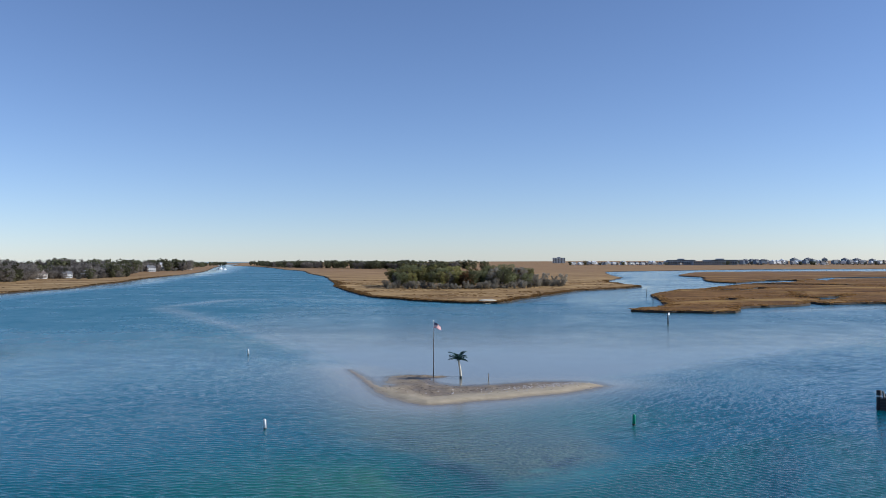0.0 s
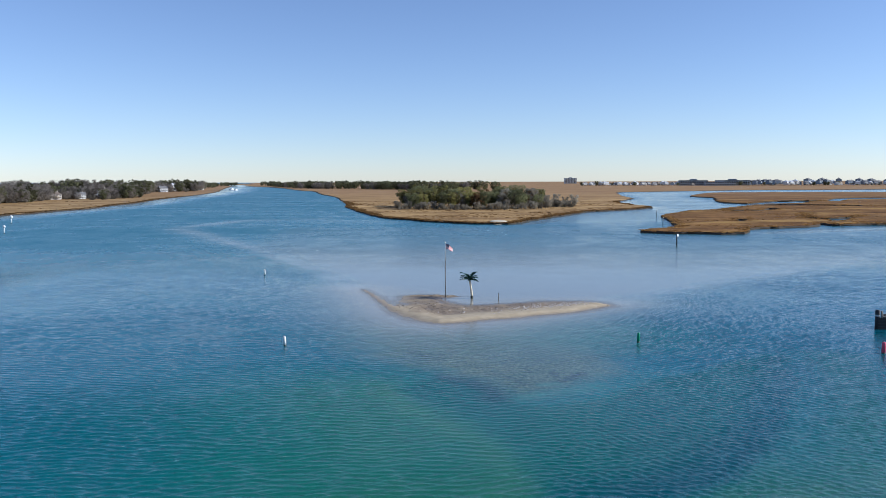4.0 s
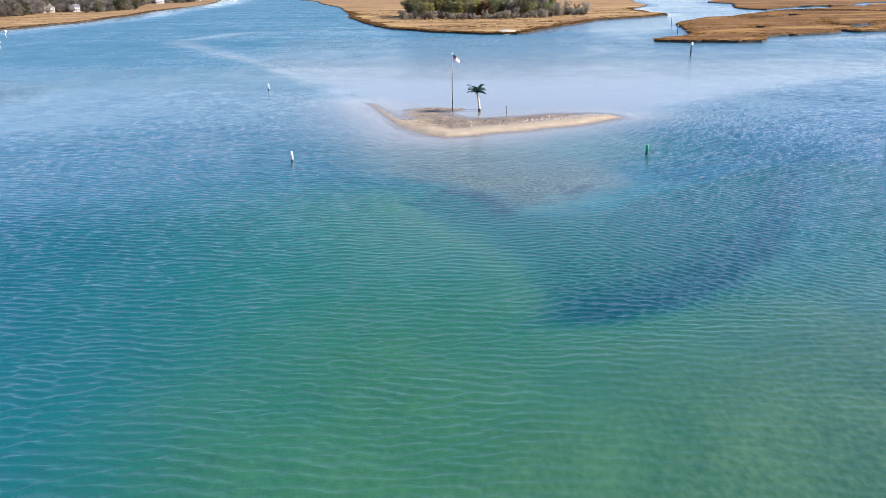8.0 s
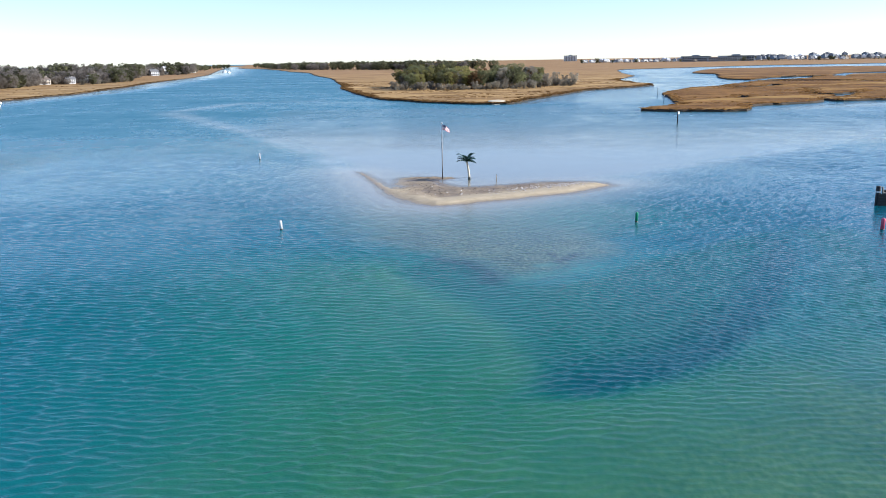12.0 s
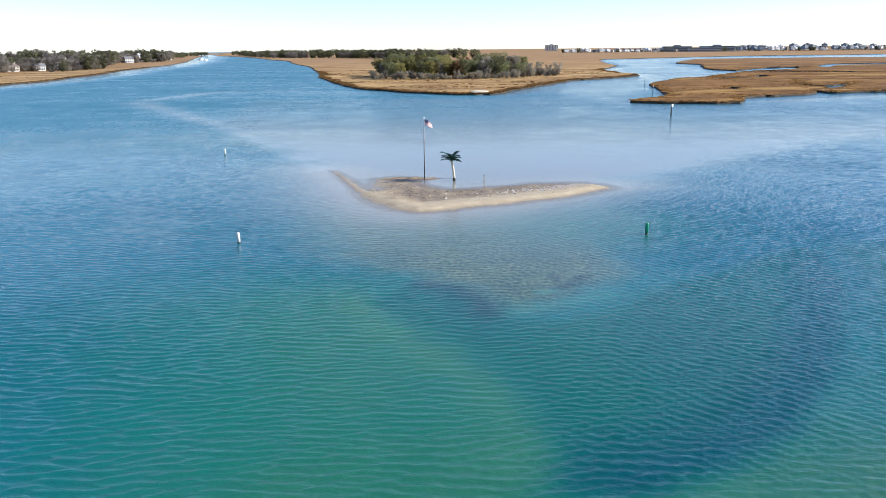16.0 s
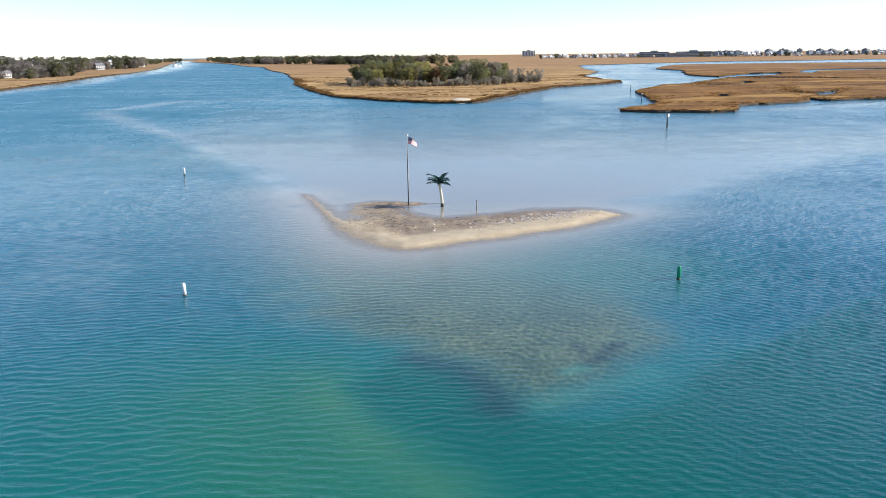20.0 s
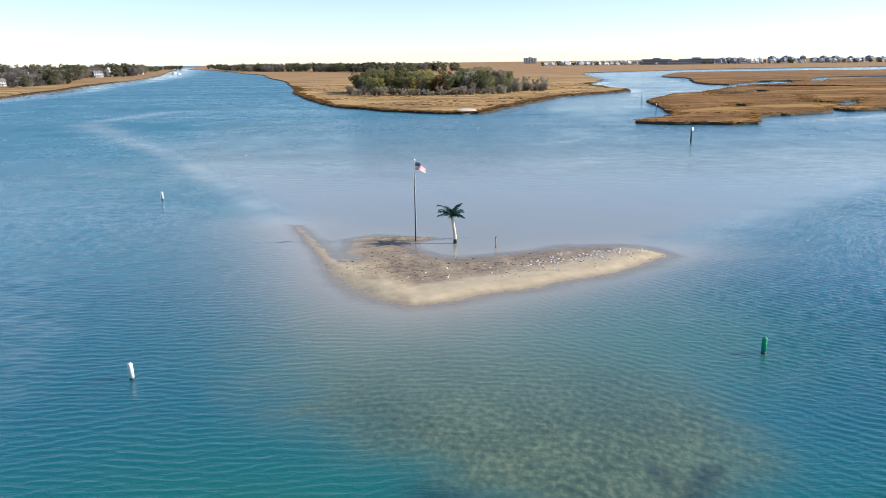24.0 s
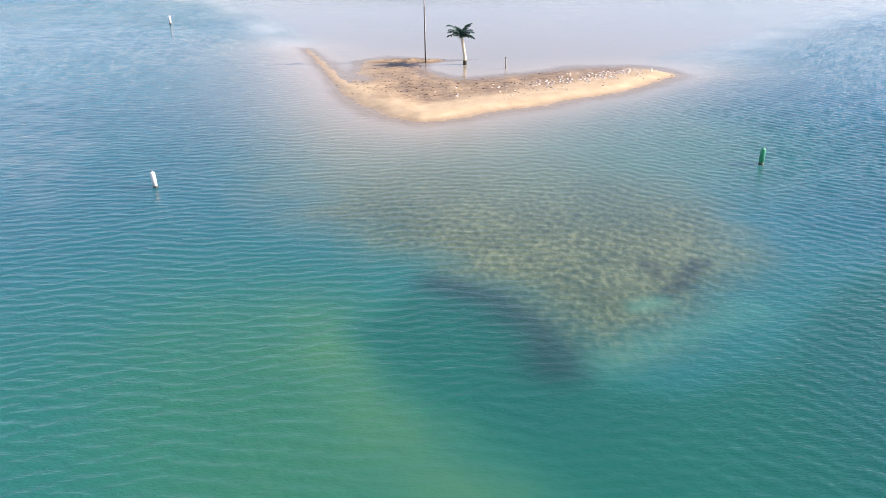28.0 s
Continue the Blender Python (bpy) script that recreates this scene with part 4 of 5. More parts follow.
def build_palm(x, y):
    t = thing("metal_palm_tree", "artificial metal palm, cream trunk and green fronds, in a pool", "palm sculpture", (x, y, -0.15))
    spine = [(0.0, 0, 0), (0.0, 0, 0.5), (-0.06, 0, 1.2), (-0.17, 0.02, 1.9), (-0.30, 0.03, 2.55)]
    n = 24
    path, radii = [], []
    for i in range(n + 1):
        s = i / n * 4
        k = min(int(s), 3)
        a, b = Vector(spine[k]), Vector(spine[k + 1])
        path.append(a.lerp(b, s - k))
        radii.append((0.155 - 0.055 * i / n) * (1.0 if i % 2 else 1.10))
    trunk = part("trunk", Shape().tube(path[6:], radii[6:], 10), PALM_TRUNK, t, "cream ringed trunk", True)
    part("base_sleeve", Shape().tube(path[:7], [r * 1.03 for r in radii[:7]], 10), WEED_DARK, t, "dark algae-covered trunk base", True)
    head = Vector(spine[-1])
    rng = random.Random(4)
    for k in range(19):
        a = k * 2.4 / math.tau * math.tau + rng.uniform(-0.2, 0.2)
        rise = 0.05 + 1.35 * (k / 18) ** 1.3 + rng.uniform(-0.08, 0.08)
        length = rng.uniform(1.05, 1.35)
        sh, rib = Shape(), []
        d = Vector((math.cos(a), math.sin(a), 0))
        for i in range(9):
            s = i / 8
            rib.append(head + d * length * s * (1 - 0.12 * s) + Vector((0, 0, length * (rise * 1.1 * s - (0.14 + 0.48 * rise) * s * s))))
        sh.tube(rib, [0.022 - 0.015 * i / 8 for i in range(9)], 5)
        side = Vector((-d.y, d.x, 0))
        for i in range(1, 9):
            w = 0.25 * math.sin(math.pi * (0.15 + 0.83 * i / 8)) + 0.03
            for sgn in (-1, 1):
                for h in (0.0, 0.5):
                    p = rib[i].lerp(rib[i - 1], h)
                    along = (rib[i] - rib[i - 1]).normalized()
                    tip = p + side * sgn * w + along * 0.12 + Vector((0, 0, -0.10 * rng.uniform(0.5, 1.5)))
                    q = along * 0.045
                    sh.add([p - q, p + q, tip + q * 0.4 + Vector((0, 0, 0.004)), tip - q * 0.4, p - q - Vector((0, 0, 0.008)), p + q - Vector((0, 0, 0.008)), tip - Vector((0, 0, 0.006))],
                           [(0, 1, 2, 3), (4, 6, 5), (0, 4, 5, 1), (1, 5, 6, 2), (0, 3, 6, 4)])
        part("frond", sh, PALM_LEAF, t)
    return t


def build_flagpole(x, y):
    t = thing("flagpole", "tall thin flagpole with a ball finial on the sandbar", "flagpole", (x, y, -0.3))
    part("lower_pole", Shape().tube([(0, 0, 0), (0, 0, 4.9)], [0.055, 0.045], 10), DARK_STEEL, t, "dark lower pole section", True)
    part("upper_pole", Shape().tube([(0, 0, 4.9), (0, 0, 7.05)], [0.038, 0.030], 10), ALUMINIUM, t, "dull aluminium upper section", True)
    ball = Shape().tube([(0, 0, 7.03), (0, 0, 7.06), (0, 0, 7.12), (0, 0, 7.18), (0, 0, 7.21)], [0.04, 0.085, 0.11, 0.085, 0.03], 12)
    part("finial", ball, WHITE_PAINT, t, "white ball finial", True)
    part("halyard", Shape().tube([(0.07, -0.03, 1.2), (0.06, -0.03, 4.0), (0.05, -0.02, 6.9)], [0.008] * 3, 4), FLAG_WHITE, t)
    part("cleat", Shape().box(0.05, -0.07, 1.15, 0.09, 0.03, 1.2), ALUMINIUM, t)
    return t


def cloth_point(u, v):
    """Fly u from the pole, drop v from the top edge: blowing to the right and sagging."""
    x = 1.0 * u * (1 - 0.12 * u) + 0.05 * math.sin(5.2 * u + 1.2 * v)
    y = 0.55 * u * u + 0.10 * math.sin(7.5 * u + 2.0 * v)
    z = -0.64 * v * (1 - 0.35 * u) - 0.40 * u * u - 0.16 * u + 0.05 * math.sin(6 * u)
    return Vector((x, y, z))


def cloth(u0, u1, v0, v1, nu, nv, thick=0.004):
    sh = Shape()
    for off, flip in ((0.0, False), (thick, True)):
        n = len(sh.v)
        for j in range(nv + 1):
            for i in range(nu + 1):
                p = cloth_point(u0 + (u1 - u0) * i / nu, v0 + (v1 - v0) * j / nv)
                sh.v.append((p.x, p.y + off, p.z))
        for j in range(nv):
            for i in range(nu):
                a = n + j * (nu + 1) + i
                q = (a, a + 1, a + nu + 2, a + nu + 1)
                sh.f.append(q if flip else q[::-1])
    return sh


def build_flag(x, y, z):
    t = thing("flag", "red and white striped flag with a navy canton, blowing", "flag", (x + 0.05, y, z))
    for k in range(13):
        part("stripe", cloth(0.46 if k < 7 else 0.0, 1, k / 13, (k + 1) / 13, 12, 1), FLAG_WHITE if k % 2 else FLAG_RED, t, "white stripe" if k % 2 else "red stripe", True)
    canton = part("canton", cloth(0, 0.46, 0, 7 / 13, 8, 5), FLAG_BLUE, t, "navy canton", True)
    stars = Shape()
    for r in range(9):
        for c in range(6 - r % 2):
            u, v = 0.46 * (c + 0.5 + 0.5 * (r % 2)) / 6.2, 7 / 13 * (r + 0.7) / 9.5
            p = cloth_point(u, v)
            ring = [(p.x + 0.018 * (1 if i % 2 else 0.45) * math.sin(i * math.pi / 5), p.y - 0.004, p.z + 0.018 * (1 if i % 2 else 0.45) * math.cos(i * math.pi / 5)) for i in range(10)]
            stars.add(ring, [tuple(range(10))])
    part("stars", stars, FLAG_WHITE, canton, "small white stars")
    return t


def build_spar_buoy(name, label, x, y, height, radius, paint, lean=0.0):
    t = thing(name, label, "buoy", (x, y, 0), group="channel buoys")
    prof = [(-0.5, radius * 0.9), (0.0, radius), (0.02, radius), (height - 0.05, radius), (height - 0.015, radius * 0.93), (height, radius * 0.75)]
    part("body", Shape().tube([(lean * z, 0, z) for z, r in prof if z >= 0.1 or z == 0.02], [r for z, r in prof if z >= 0.1 or z == 0.02], 16), paint, t, "", True)
    part("waterline_collar", Shape().tube([(lean * z, 0, z) for z in (-0.5, 0.0, 0.09)], [radius * 0.95, radius * 1.04, radius * 1.02], 16), WEED_DARK, t, "dark algae collar", True)
    part("cap", Shape().tube([(lean * z, 0, z) for z in (height - 0.002, height + 0.02, height + 0.03)], [radius * 0.55, radius * 0.5, radius * 0.3], 12), paint, t, "", True)
    part("lifting_eye", Shape().tube([(lean * height + 0.05 * math.cos(a), 0, height + 0.03 + 0.05 * math.sin(a)) for a in np.linspace(0, math.pi, 7)], [0.012] * 7, 5), ALUMINIUM, t)
    return t


def build_marker_post(x, y, height, paint, label, sign=0.55, round_sign=False, group="channel marker posts", radius=0.14):
    t = thing("marker_post", label, "marker post", (x, y, -1.0), group=group)
    part("pile", Shape().tube([(0, 0, 0), (0, 0, 1.15)], [radius * 1.15, radius * 1.1], 10), WEED_DARK, t, "dark weedy foot", True)
    # posts under round topmarks are white in place of the topmark's reflection
    part("post", Shape().tube([(0, 0, 1.15), (0, 0, 1 + height)], [radius, radius * 0.85], 10), paint if round_sign else WET_WOOD, t, "", True)
    z = 1 + height - sign * 0.45
    sh = Shape()
    if round_sign:
        k = sign * 0.55
        sh.tube([(0, y, z) for y in (-k * 0.6, -k * 0.5, -k * 0.25, 0, k * 0.25, k * 0.5, k * 0.6)], [k * 0.2, k * 0.6, k * 0.93, k, k * 0.93, k * 0.6, k * 0.2], 20)
    else:
        k = sign
        edge = [(-0.1 * k, -radius - 0.7 * k), (1.1 * k, -radius + 0.4 * k), (1.05 * k, -radius + 0.45 * k), (-0.15 * k, -radius - 0.65 * k)]
        sh.add([(px, py, z - sign) for px, py in edge] + [(px, py, z + sign * 0.6) for px, py in edge], [(0, 3, 2, 1), (4, 5, 6, 7), (0, 1, 5, 4), (1, 2, 6, 5), (2, 3, 7, 6), (3, 0, 4, 7)])
    part("sign", sh, paint, t, "white topmark" if round_sign else "white sign board", round_sign)
    part("bracket", Shape().box(-0.05, -radius - 0.02, z - 0.05, 0.05, 0.02, z + 0.05), ALUMINIUM, t)
    return t


def build_pile_cluster(x, y):
    t = thing("mooring_dolphin", "black tarred timber piles closed by planks under a grey cap board", "mooring piles", (x, y, -2.0))
    rng = random.Random(3)
    for dx, dy, h, r in ((0.0, 0.0, 3.86, 0.225), (1.15, 0.15, 3.3, 0.20), (2.2, 0.05, 3.35, 0.21), (1.15, 1.0, 3.3, 0.20), (2.3, 0.95, 3.3, 0.20)):
        part("timber_post", Shape().tube([(dx, dy, 0), (dx, dy, h - 0.06), (dx, dy, h)], [r * 1.08, r, r * 0.85], 12), WET_WOOD, t, "", True)
    for i in range(5):
        z, lean = 1.72 + 0.285 * i, 0.02 * rng.random()
        part("fender_plank", Shape().box(-0.08 + lean, -0.34 - lean, z, 2.75 + lean, -0.2 - lean, z + 0.265), WET_WOOD, t)
    part("cross_beam", Shape().box(1.0, 1.18, 2.3, 2.9, 1.34, 3.1), WET_WOOD, t, "heavy tarred beam")
    part("cap_board", Shape().box(0.34, -0.32, 3.2, 2.75, -0.02, 3.29), GREY_WOOD, t, "grey weathered cap board")
    part("brace", Shape().tube([(0.36, -0.1, 2.9), (0.4, -0.08, 3.4), (0.36, -0.02, 3.78)], [0.1, 0.1, 0.09], 8), GREY_WOOD, t, "pale weathered brace")
    part("cable_wrap", Shape().tube([(0.0, 0, 3.25), (0.0, 0, 3.4)], [0.24, 0.24], 12, False), ALUMINIUM, t, "dull wire wrap")
    return t


build_palm(0.0, 79.2)
build_flagpole(-3.3, 80.2)
build_flag(-3.3, 80.2, 6.62)
build_spar_buoy("white_buoy", "white plastic spar buoy leaning slightly in the current", -16.03, 49.63, 0.80, 0.125, WHITE_PAINT, -0.06)
build_spar_buoy("white_buoy", "white plastic spar buoy off the sandbar's end", -32.2, 103.6, 0.85, 0.13, WHITE_PAINT, -0.04)
build_spar_buoy("green_buoy", "green plastic can buoy with a dark waterline", 15.3, 52.15, 0.86, 0.13, GREEN_PAINT, 0.02)
build_spar_buoy("red_buoy", "faded red plastic can buoy near the mooring piles", 34.75, 48.0, 0.95, 0.16, RED_PAINT, 0.03)
build_marker_post(43.19, 160.3, 2.6, WHITE_PAINT, "dark wooden channel marker post with a white sign board", 0.34)
build_marker_post(67.2, 299.7, 2.8, WHITE_PAINT, "slender pale marker post in the tidal creek", 0.16, radius=0.1)
build_marker_post(56.9, 239.5, 2.6, WHITE_PAINT, "slender pale marker post beside the marsh", 0.16, radius=0.1)
build_marker_post(-160.2, 254.6, 2.7, WHITE_PAINT, "marker post with a large round white sign", 1.05, True)
build_marker_post(-131, 201, 2.3, WHITE_PAINT, "marker post with a round white sign beside a float", 0.78, True)
build_pile_cluster(39.55, 59.6)
stake = thing("stake", "short grey wooden stake in the tidal pool", "stake", (3.25, 77.3, -0.3))
part("post", Shape().tube([(0, 0, 0), (0.01, 0, 0.7), (0.0, 0, 1.15)], [0.06, 0.055, 0.05], 8), GREY_WOOD, stake, "", True)
part("cap", Shape().tube([(0, 0, 1.15), (0, 0, 1.22)], [0.06, 0.05], 8), WEED_DARK, stake)


# ---- houses ----
WALLS = [plain("pale_clapboard", (0.54, 0.54, 0.52), (0.70, 0.70, 0.67), 0.8, 1.0, bump=0.1), plain("grey_clapboard", (0.24, 0.26, 0.28), (0.36, 0.38, 0.40), 0.8, 1.0, bump=0.1),
         plain("tan_clapboard", (0.46, 0.40, 0.32), (0.58, 0.52, 0.43), 0.8, 1.0, bump=0.1), plain("blue_grey_clapboard", (0.16, 0.20, 0.25), (0.26, 0.31, 0.36), 0.8, 1.0, bump=0.1)]
ROOFS = [plain("grey_shingle", (0.12, 0.12, 0.125), (0.22, 0.22, 0.22), 0.9, 1.0, bump=0.3), plain("pale_metal_roof", (0.55, 0.56, 0.57), (0.68, 0.69, 0.70), 0.45, 1.0, bump=0.1),
         plain("brown_shingle", (0.13, 0.10, 0.085), (0.22, 0.18, 0.15), 0.9, 1.0, bump=0.3)]
TRIM = plain("white_trim", (0.70, 0.70, 0.69), (0.80, 0.80, 0.79), 0.6, 2.0, bump=0.05)


def glass_material():
    m, nt, bsdf = node_material("window_glass")
    bsdf.inputs["Base Color"].default_value = (0.02, 0.025, 0.03, 1)
    bsdf.inputs["Roughness"].default_value = 0.05
    return m


GLASS = glass_material()


def build_house(label, w, d, storeys, wall, roof, rise, stilts=0.0, group="", hip=False):
    t = thing("house", label, "house", group=group)
    h0, h1 = stilts + 0.3, stilts + 0.3 + storeys * 2.9
    part("wall", Shape().box(-w / 2, -d / 2, h0, w / 2, d / 2, h1), wall, t)
    o = 0.6
    sh = Shape()
    if hip:
        k = min(w, d) * 0.42
        sh.add([(-w / 2 - o, -d / 2 - o, h1), (w / 2 + o, -d / 2 - o, h1), (w / 2 + o, d / 2 + o, h1), (-w / 2 - o, d / 2 + o, h1), (-w / 2 + k, 0, h1 + rise), (w / 2 - k, 0, h1 + rise)],
               [(0, 1, 5, 4), (1, 2, 5), (2, 3, 4, 5), (3, 0, 4), (3, 2, 1, 0)])
    else:
        sh.add([(-w / 2 - o, -d / 2 - o, h1), (w / 2 + o, -d / 2 - o, h1), (w / 2 + o, d / 2 + o, h1), (-w / 2 - o, d / 2 + o, h1), (-w / 2 - o, 0, h1 + rise), (w / 2 + o, 0, h1 + rise)],
               [(0, 1, 5, 4), (1, 2, 5), (2, 3, 4, 5), (3, 0, 4), (3, 2, 1, 0)])
    r = part("roof", sh, roof, t)
    part("chimney", Shape().box(w * 0.22, 0.3, h1 + 0.2, w * 0.22 + 0.9, 1.1, h1 + rise + 0.9), WALLS[2], r)
    nwin = max(2, int(w / 3.2))
    for s in range(storeys):
        for k in range(nwin):
            x, z = -w / 2 + w * (k + 0.5) / nwin, h0 + 0.9 + s * 2.9
            if s == 0 and k == nwin // 2:
                part("door", Shape().box(x - 0.5, -d / 2 - 0.06, h0 + 0.02, x + 0.5, -d / 2 - 0.01, h0 + 2.1), ROOFS[2], t)
                continue
            win = part("window", Shape().box(x - 0.72, -d / 2 - 0.07, z - 0.12, x + 0.72, -d / 2 - 0.01, z + 1.52), TRIM, t, "white window frame")
            part("pane", Shape().box(x - 0.6, -d / 2 - 0.09, z, x + 0.6, -d / 2 - 0.075, z + 1.4), GLASS, win)
    part("porch", Shape().box(-w * 0.4, -d / 2 - 2.4, h0 - 0.25, w * 0.4, -d / 2 - 0.02, h0), TRIM, t, "white porch deck")
    part("porch_roof", Shape().add([(-w * 0.42, -d / 2 - 2.6, h0 + 2.45), (w * 0.42, -d / 2 - 2.6, h0 + 2.45), (w * 0.42, -d / 2 - 0.02, h0 + 2.85), (-w * 0.42, -d / 2 - 0.02, h0 + 2.85),
                                    (-w * 0.42, -d / 2 - 2.6, h0 + 2.33), (w * 0.42, -d / 2 - 2.6, h0 + 2.33), (w * 0.42, -d / 2 - 0.02, h0 + 2.7), (-w * 0.42, -d / 2 - 0.02, h0 + 2.7)],
                                   [(0, 1, 2, 3), (7, 6, 5, 4), (0, 4, 5, 1), (1, 5, 6, 2), (3, 7, 4, 0)]), roof, t)
    for k in range(4):
        x = -w * 0.38 + w * 0.76 * k / 3
        part("porch_post", Shape().box(x - 0.1, -d / 2 - 2.3, h0, x + 0.1, -d / 2 - 2.1, h0 + 2.4), TRIM, t)
    for k in range(4):
        for yy in (-d / 2 + 0.5, d / 2 - 0.5):
            x = -w / 2 + 0.5 + (w - 1) * k / 3
            part("piling", Shape().box(x - 0.18, yy - 0.18, -0.6, x + 0.18, yy + 0.18, h0), GREY_WOOD, t)
    return t


HOUSES = [build_house("white clapboard house with a grey gabled roof", 13, 10, 2, WALLS[0], ROOFS[0], 3.6, 0.6),
          build_house("white raised house with a pale metal roof", 14, 11, 2, WALLS[0], ROOFS[1], 3.0, 2.6, hip=True),
          build_house("blue-grey raised beach house with a grey roof", 15, 11, 3, WALLS[3], ROOFS[0], 3.2, 2.6, hip=True),
          build_house("grey raised beach house with a white porch", 13, 11, 2, WALLS[1], ROOFS[0], 3.4, 2.8),
          build_house("tan clapboard house with a brown shingle roof", 14, 10, 2, WALLS[2], ROOFS[2], 3.6, 0.5, hip=True)]
USED = set()


def place_house(k, x, y, turn, size, group, z=0.5):
    m = pose(x, y, z, 0, 0, turn) @ Matrix.Diagonal((size, size, size, 1))
    t = HOUSES[k]
    if k in USED:
        t = copy_thing(t, m)
    USED.add(k)
    t.matrix_basis = m
    t["group"] = group
    return t


rng = random.Random(12)
for k, (x, y, turn, size) in enumerate([(-315, 577, 30, 0.60), (-305, 596, 35, 0.52), (-300, 612, 35, 0.5), (-322, 668, 45, 0.8), (-385, 900, 35, 0.75), (-372, 930, 30, 0.72), (-392, 985, 30, 0.8), (-402, 1040, 30, 0.85), (-400, 1130, 35, 0.9), (-428, 972, 25, 0.8), (-413, 983, 40, 0.7), (-383, 987, 30, 0.9), (-414, 1134, 45, 0.8)]):
    place_house((4, 0, 3, 4, 1, 0, 1, 0, 4, 0, 1, 1, 0)[k], x, y, turn + 10, size, "houses along the wooded shore")
for k in range(38):
    x = 205 + (k + rng.uniform(0.1, 0.9)) * 5.9
    place_house(rng.choices([0, 1, 3, 4], [4, 5, 1, 1])[0], x, 1720 + rng.uniform(-15, 40), rng.uniform(15, 65), rng.uniform(0.5, 0.75), "beach houses beyond the marsh", 1.0)
for k in range(72):
    x = 535 + (k + rng.uniform(0.1, 0.9)) * 7.0
    back = k % 2
    place_house(rng.choices([0, 1, 2, 3, 4], [4, 4, 5, 4, 2])[0], x, 1670 + 45 * back + rng.uniform(-12, 12), rng.uniform(5, 70), rng.uniform(0.62, 0.85) + 0.18 * back, "beach houses beyond the marsh", 1.0)


def build_block(name, label, x, y, w, d, storeys, wall, group="", half=1.6):
    t = thing(name, label, "apartment block", (x, y, 0.5), group)
    h = 3.1 * storeys + 1
    part("wall", Shape().box(-w / 2, -d / 2, -0.5, w / 2, d / 2, h), wall, t)
    part("roof", Shape().box(-w / 2 - 0.4, -d / 2 - 0.4, h, w / 2 + 0.4, d / 2 + 0.4, h + 0.6), ROOFS[0], t)
    part("roof_hut", Shape().box(-w * 0.12, -2, h + 0.6, w * 0.12, 3, h + 3.0), wall, t)
    n = int(w / 4.4)
    for s in range(storeys):
        for k in range(n):
            px, z = -w / 2 + w * (k + 0.5) / n, 1.6 + s * 3.1
            win = part("window", Shape().box(px - half - 0.1, -d / 2 - 0.08, z, px + half + 0.1, -d / 2 - 0.01, z + 2.3), TRIM, t)
            part("pane", Shape().box(px - half, -d / 2 - 0.11, z + 0.1, px + half, -d / 2 - 0.085, z + 2.2), GLASS, win)
        part("balcony", Shape().box(-w / 2 + 0.5, -d / 2 - 1.6, 1.2 + s * 3.1, w / 2 - 0.5, -d / 2 - 0.02, 1.4 + s * 3.1), TRIM, t, "white balcony slab")
    return t


build_block("hotel", "white five-storey hotel with dark glass, alone on the horizon", 268, 2600, 38, 16, 5, WALLS[0], half=0.95)
build_block("apartment_block", "dark blue-grey beach apartment block", 428, 1712, 56, 14, 3, WALLS[3], "apartment blocks beyond the marsh")
build_block("apartment_block", "dark blue-grey beach apartment block", 505, 1705, 66, 14, 3, WALLS[3], "apartment blocks beyond the marsh")
build_block("apartment_block", "low dark apartment block with white balconies", 470, 1668, 60, 12, 2, WALLS[1], "apartment blocks beyond the marsh")
wood_line([(200, 1700), (420, 1690), (560, 1650), (900, 1635), (1080, 1630)], 90, 60, ["far_oak", "shrub", "far_pine"], [3, 3, 1], (0.35, 0.7), "trees among the beach houses", 31)
for x, y, size in ((-309, 566, 0.3), (-300, 583, 0.34), (-303, 587, 0.3), (-293, 600, 0.3), (-366, 938, 0.4), (-380, 1010, 0.6)):
    plant("far_bare", x, y, 0.5, size, rng, "trees round the waterside houses", 1.3)


# ---- small things ----
WHITE_SPECK = plain("white_speck", (0.42, 0.38, 0.34), (0.66, 0.61, 0.56), 0.7, 8.0, bump=0.2, per_island=0.4)
WRACK = plain("dark_wrack", (0.035, 0.028, 0.020), (0.085, 0.068, 0.048), 0.9, 6.0, bump=0.3, per_island=0.4)
HULL = plain("white_hull", (0.72, 0.73, 0.74), (0.82, 0.83, 0.84), 0.35, 1.0, bump=0.0)


def litter(name, label, category, material, spots, size, flat, seed, sink=0.0):
    """Small uneven lumps strewn over the sandbar; spots: (x, y, spread x, spread y, slant, count)."""
    rng = np.random.default_rng(seed)
    pts = []
    for x, y, sx, sy, slant, n in spots:
        a = rng.normal(0, 1, (n, 2)) * [sx, sy]
        a[:, 1] += a[:, 0] * slant
        pts.append(a + [x, y])
    pts = np.vstack(pts)
    z = bar_height(pts)
    pts, z = pts[z > sink], z[z > sink]
    sh = Shape()
    for (x, y), h in zip(pts, z):
        r = size * rng.uniform(0.5, 1.4)
        a0 = rng.uniform(0, 6.28)
        ring = [(x + r * math.cos(a0 + k * 1.047) * rng.uniform(0.6, 1.2), y + r * math.sin(a0 + k * 1.047) * rng.uniform(0.5, 1.0), h - 0.01) for k in range(6)]
        top = [(x + (px - x) * 0.55 + 0.01, y + (py - y) * 0.55, h + r * flat * rng.uniform(0.6, 1.2)) for px, py, _ in ring]
        sh.add(ring + top, [(k, (k + 1) % 6, 6 + (k + 1) % 6, 6 + k) for k in range(6)] + [tuple(range(6, 12))])
    ob = new(name, sh.mesh(name, material))
    return tagged(ob, label, category, kind="stuff")


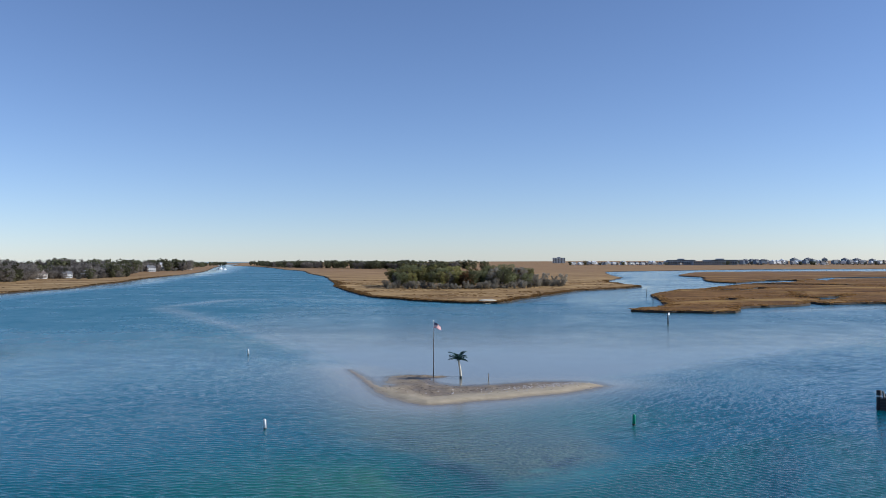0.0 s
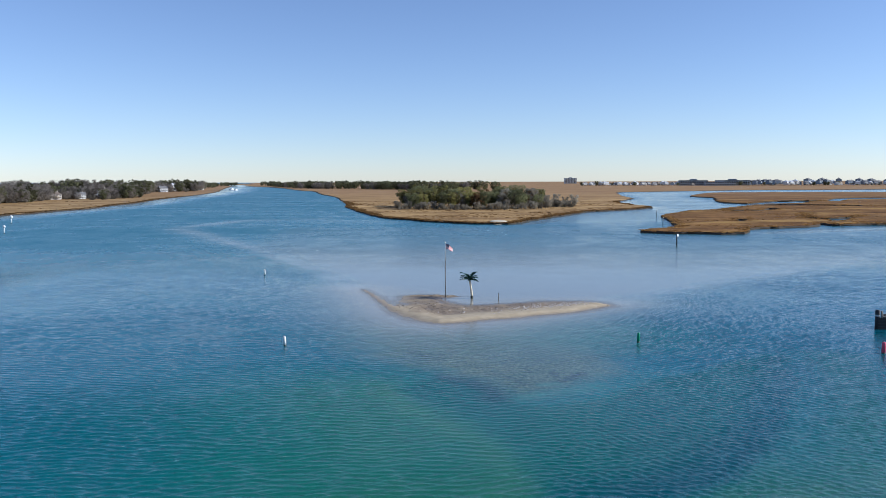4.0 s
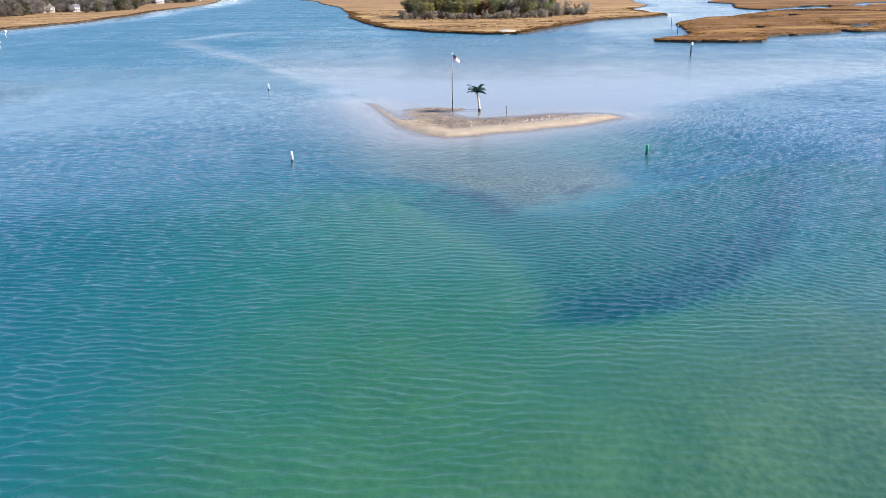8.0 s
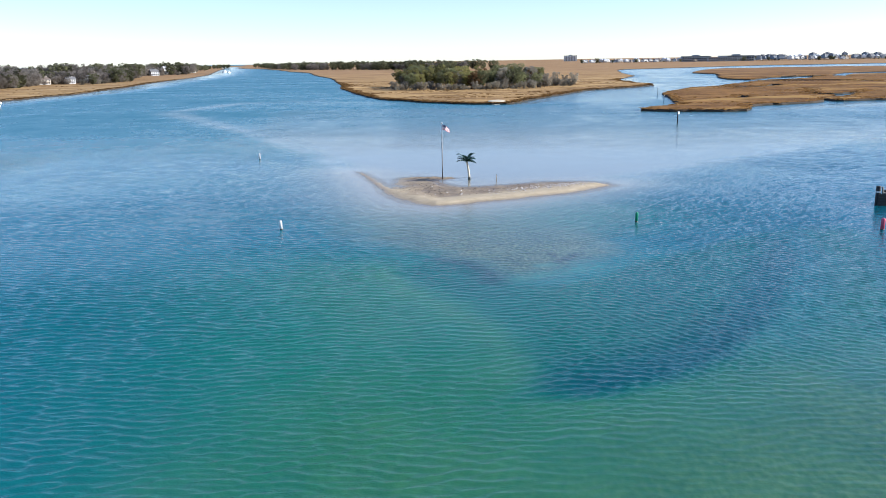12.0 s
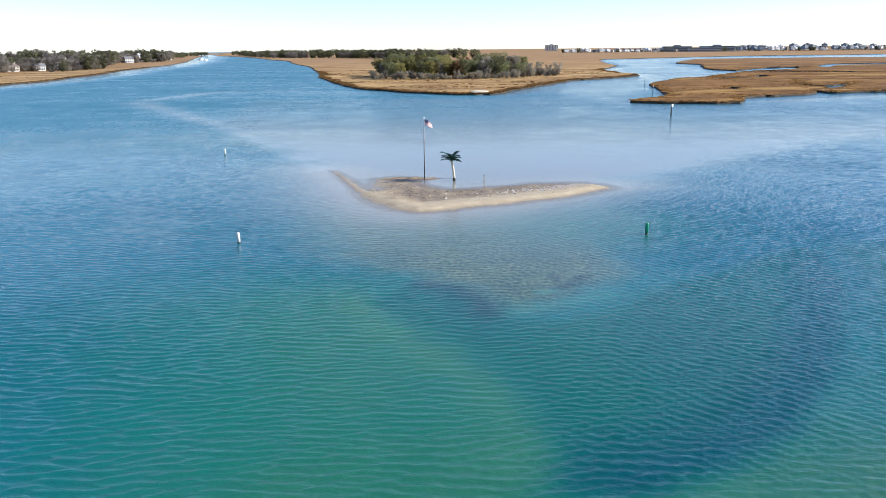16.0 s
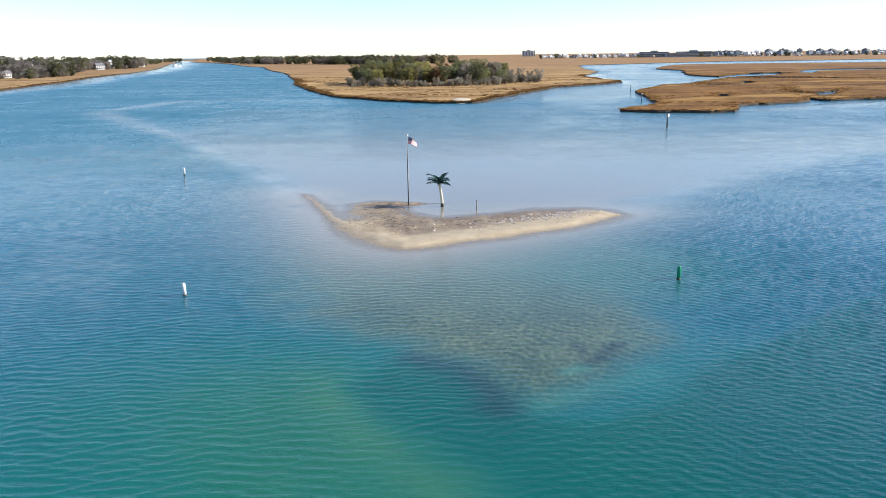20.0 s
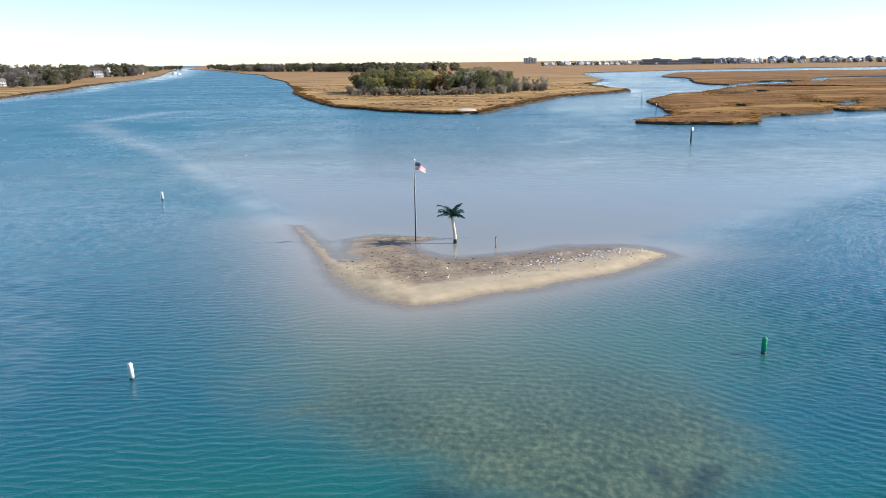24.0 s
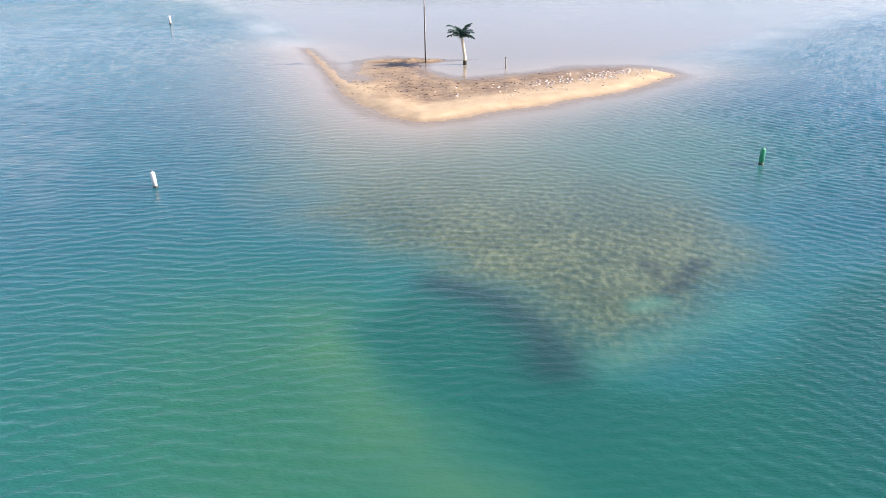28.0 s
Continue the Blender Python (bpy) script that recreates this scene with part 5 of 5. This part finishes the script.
# white lumps stand in for gulls resting on the bar, and some shells
litter("shells", "white specks on the sandbar, in place of gulls and shells", "shells", WHITE_SPECK, [(10.8, 74.4, 1.7, 0.8, 0.1, 120), (7.4, 72.2, 2.0, 0.6, 0.25, 80), (2.5, 69.2, 4.5, 1.3, 0.2, 40), (-5.5, 73.5, 2.2, 2.6, 0.0, 10), (12.6, 75.2, 1.2, 0.6, 0.1, 40)], 0.10, 0.5, 3, 0.03)
litter("wrack", "dark seaweed wrack scattered over the mud", "seaweed", WRACK, [(-5, 71, 2.6, 1.6, 0.0, 90), (0, 69.6, 3.6, 1.2, 0.1, 70), (7, 73, 3.5, 1.2, 0.2, 60), (-3.5, 81.2, 2.6, 0.3, 0.0, 50), (-5, 76, 2.0, 2.5, 0.0, 70)], 0.065, 0.3, 4, 0.0)
litter("mud_lumps", "small grey mud lumps on the sandbar", "mud", MUD, [(-4, 73, 3.5, 3.0, 0.0, 60), (6, 72.5, 4.5, 1.4, 0.2, 60)], 0.09, 0.3, 5, 0.0)


def beach_patch():
    """A pale washed-up sand fan at the marsh rim."""
    xs, ys = np.linspace(1.0, 12.5, 30), np.linspace(244, 270, 30)

    def height(p):
        d = ((p[:, 0] - 6.2) / 4.2) ** 2 + ((p[:, 1] - 254.5) / 7.5) ** 2 + 0.15 * field(p, 0.9, 3)
        return np.clip(1.25 * (1 - d), -1.2, 0.95)

    ob, _, _ = grid_object("beach_patch", xs, ys, height, SAND_PALE)
    return tagged(ob, "small pale sand beach on the marsh rim", "beach", kind="structure")


beach_patch()


def build_boat(x, y, turn, size, label):
    t = thing("motor_boat", label, "boat", (x, y, 0), group="boats far up the channel", turn=turn)
    t.scale = (size, size, size)
    hull = Shape()
    sec = [(-3.2, 1.15, 0.75), (-1.0, 1.25, 0.8), (1.2, 1.1, 0.9), (2.6, 0.6, 1.05), (3.5, 0.05, 1.2)]
    for x0, w, h in sec:
        hull.v += [(x0, -w, h), (x0, -w * 0.75, -0.25), (x0, w * 0.75, -0.25), (x0, w, h)]
    for i in range(len(sec) - 1):
        a = i * 4
        hull.f += [(a, a + 1, a + 5, a + 4), (a + 1, a + 2, a + 6, a + 5), (a + 2, a + 3, a + 7, a + 6), (a + 3, a, a + 4, a + 7)]
    hull.f += [(0, 3, 2, 1)]
    part("hull", hull, HULL, t)
    part("cabin", Shape().box(-1.2, -0.8, 0.8, 1.0, 0.8, 1.9), HULL, t)
    part("windscreen", Shape().box(1.0, -0.7, 1.2, 1.08, 0.7, 1.8), GLASS, t)
    part("roof", Shape().box(-1.5, -0.9, 1.9, 1.2, 0.9, 2.0), HULL, t)
    part("outboard", Shape().box(-3.7, -0.2, 0.1, -3.2, 0.2, 1.1), WET_WOOD, t, "black outboard motor")
    return t


build_boat(-375, 1205, 70, 1.5, "white motor boat lying far up the channel")
build_boat(-352, 1150, 60, 1.0, "small white motor boat near the far shore")


def build_pier(x, y, turn, length, label):
    t = thing("pier", label, "pier", (x, y, -1.5), group="private piers along the shore", turn=turn)
    n = int(length / 3)
    for k in range(n + 1):
        for s in (-0.8, 0.8):
            part("piling", Shape().tube([(k * 3, s, 0), (k * 3, s, 2.9)], [0.14, 0.12], 6), GREY_WOOD, t)
    for k in range(n):
        part("deck_panel", Shape().box(k * 3 + 0.02, -0.9, 2.55, k * 3 + 2.98, 0.9, 2.67), GREY_WOOD, t)
    part("handrail", Shape().box(0, 0.82, 3.3, length, 0.9, 3.38), GREY_WOOD, t)
    return t


build_pier(-345, 985, 8, 30, "weathered wooden pier reaching from the far shore")
build_pier(-392, 1170, 8, 30, "weathered wooden pier beside a moored boat")
raft = thing("float", "low grey wooden float moored beside a marker post", "float", (-131, 192, 0))
for k in range(8):
    part("plank", Shape().box(-3.2, -1.6 + k * 0.4, 0.32, 3.2, -1.24 + k * 0.4, 0.38), GREY_WOOD, raft)
for k in range(3):
    part("drum", Shape().tube([(-2.6 + k * 2.6, -1.5, 0.08), (-2.6 + k * 2.6, 1.5, 0.08)], [0.24, 0.24], 10), WET_WOOD, raft, "dark flotation drum", True)
part("edge_beam", Shape().box(-3.25, -1.68, 0.18, 3.25, -1.61, 0.4), WET_WOOD, raft)
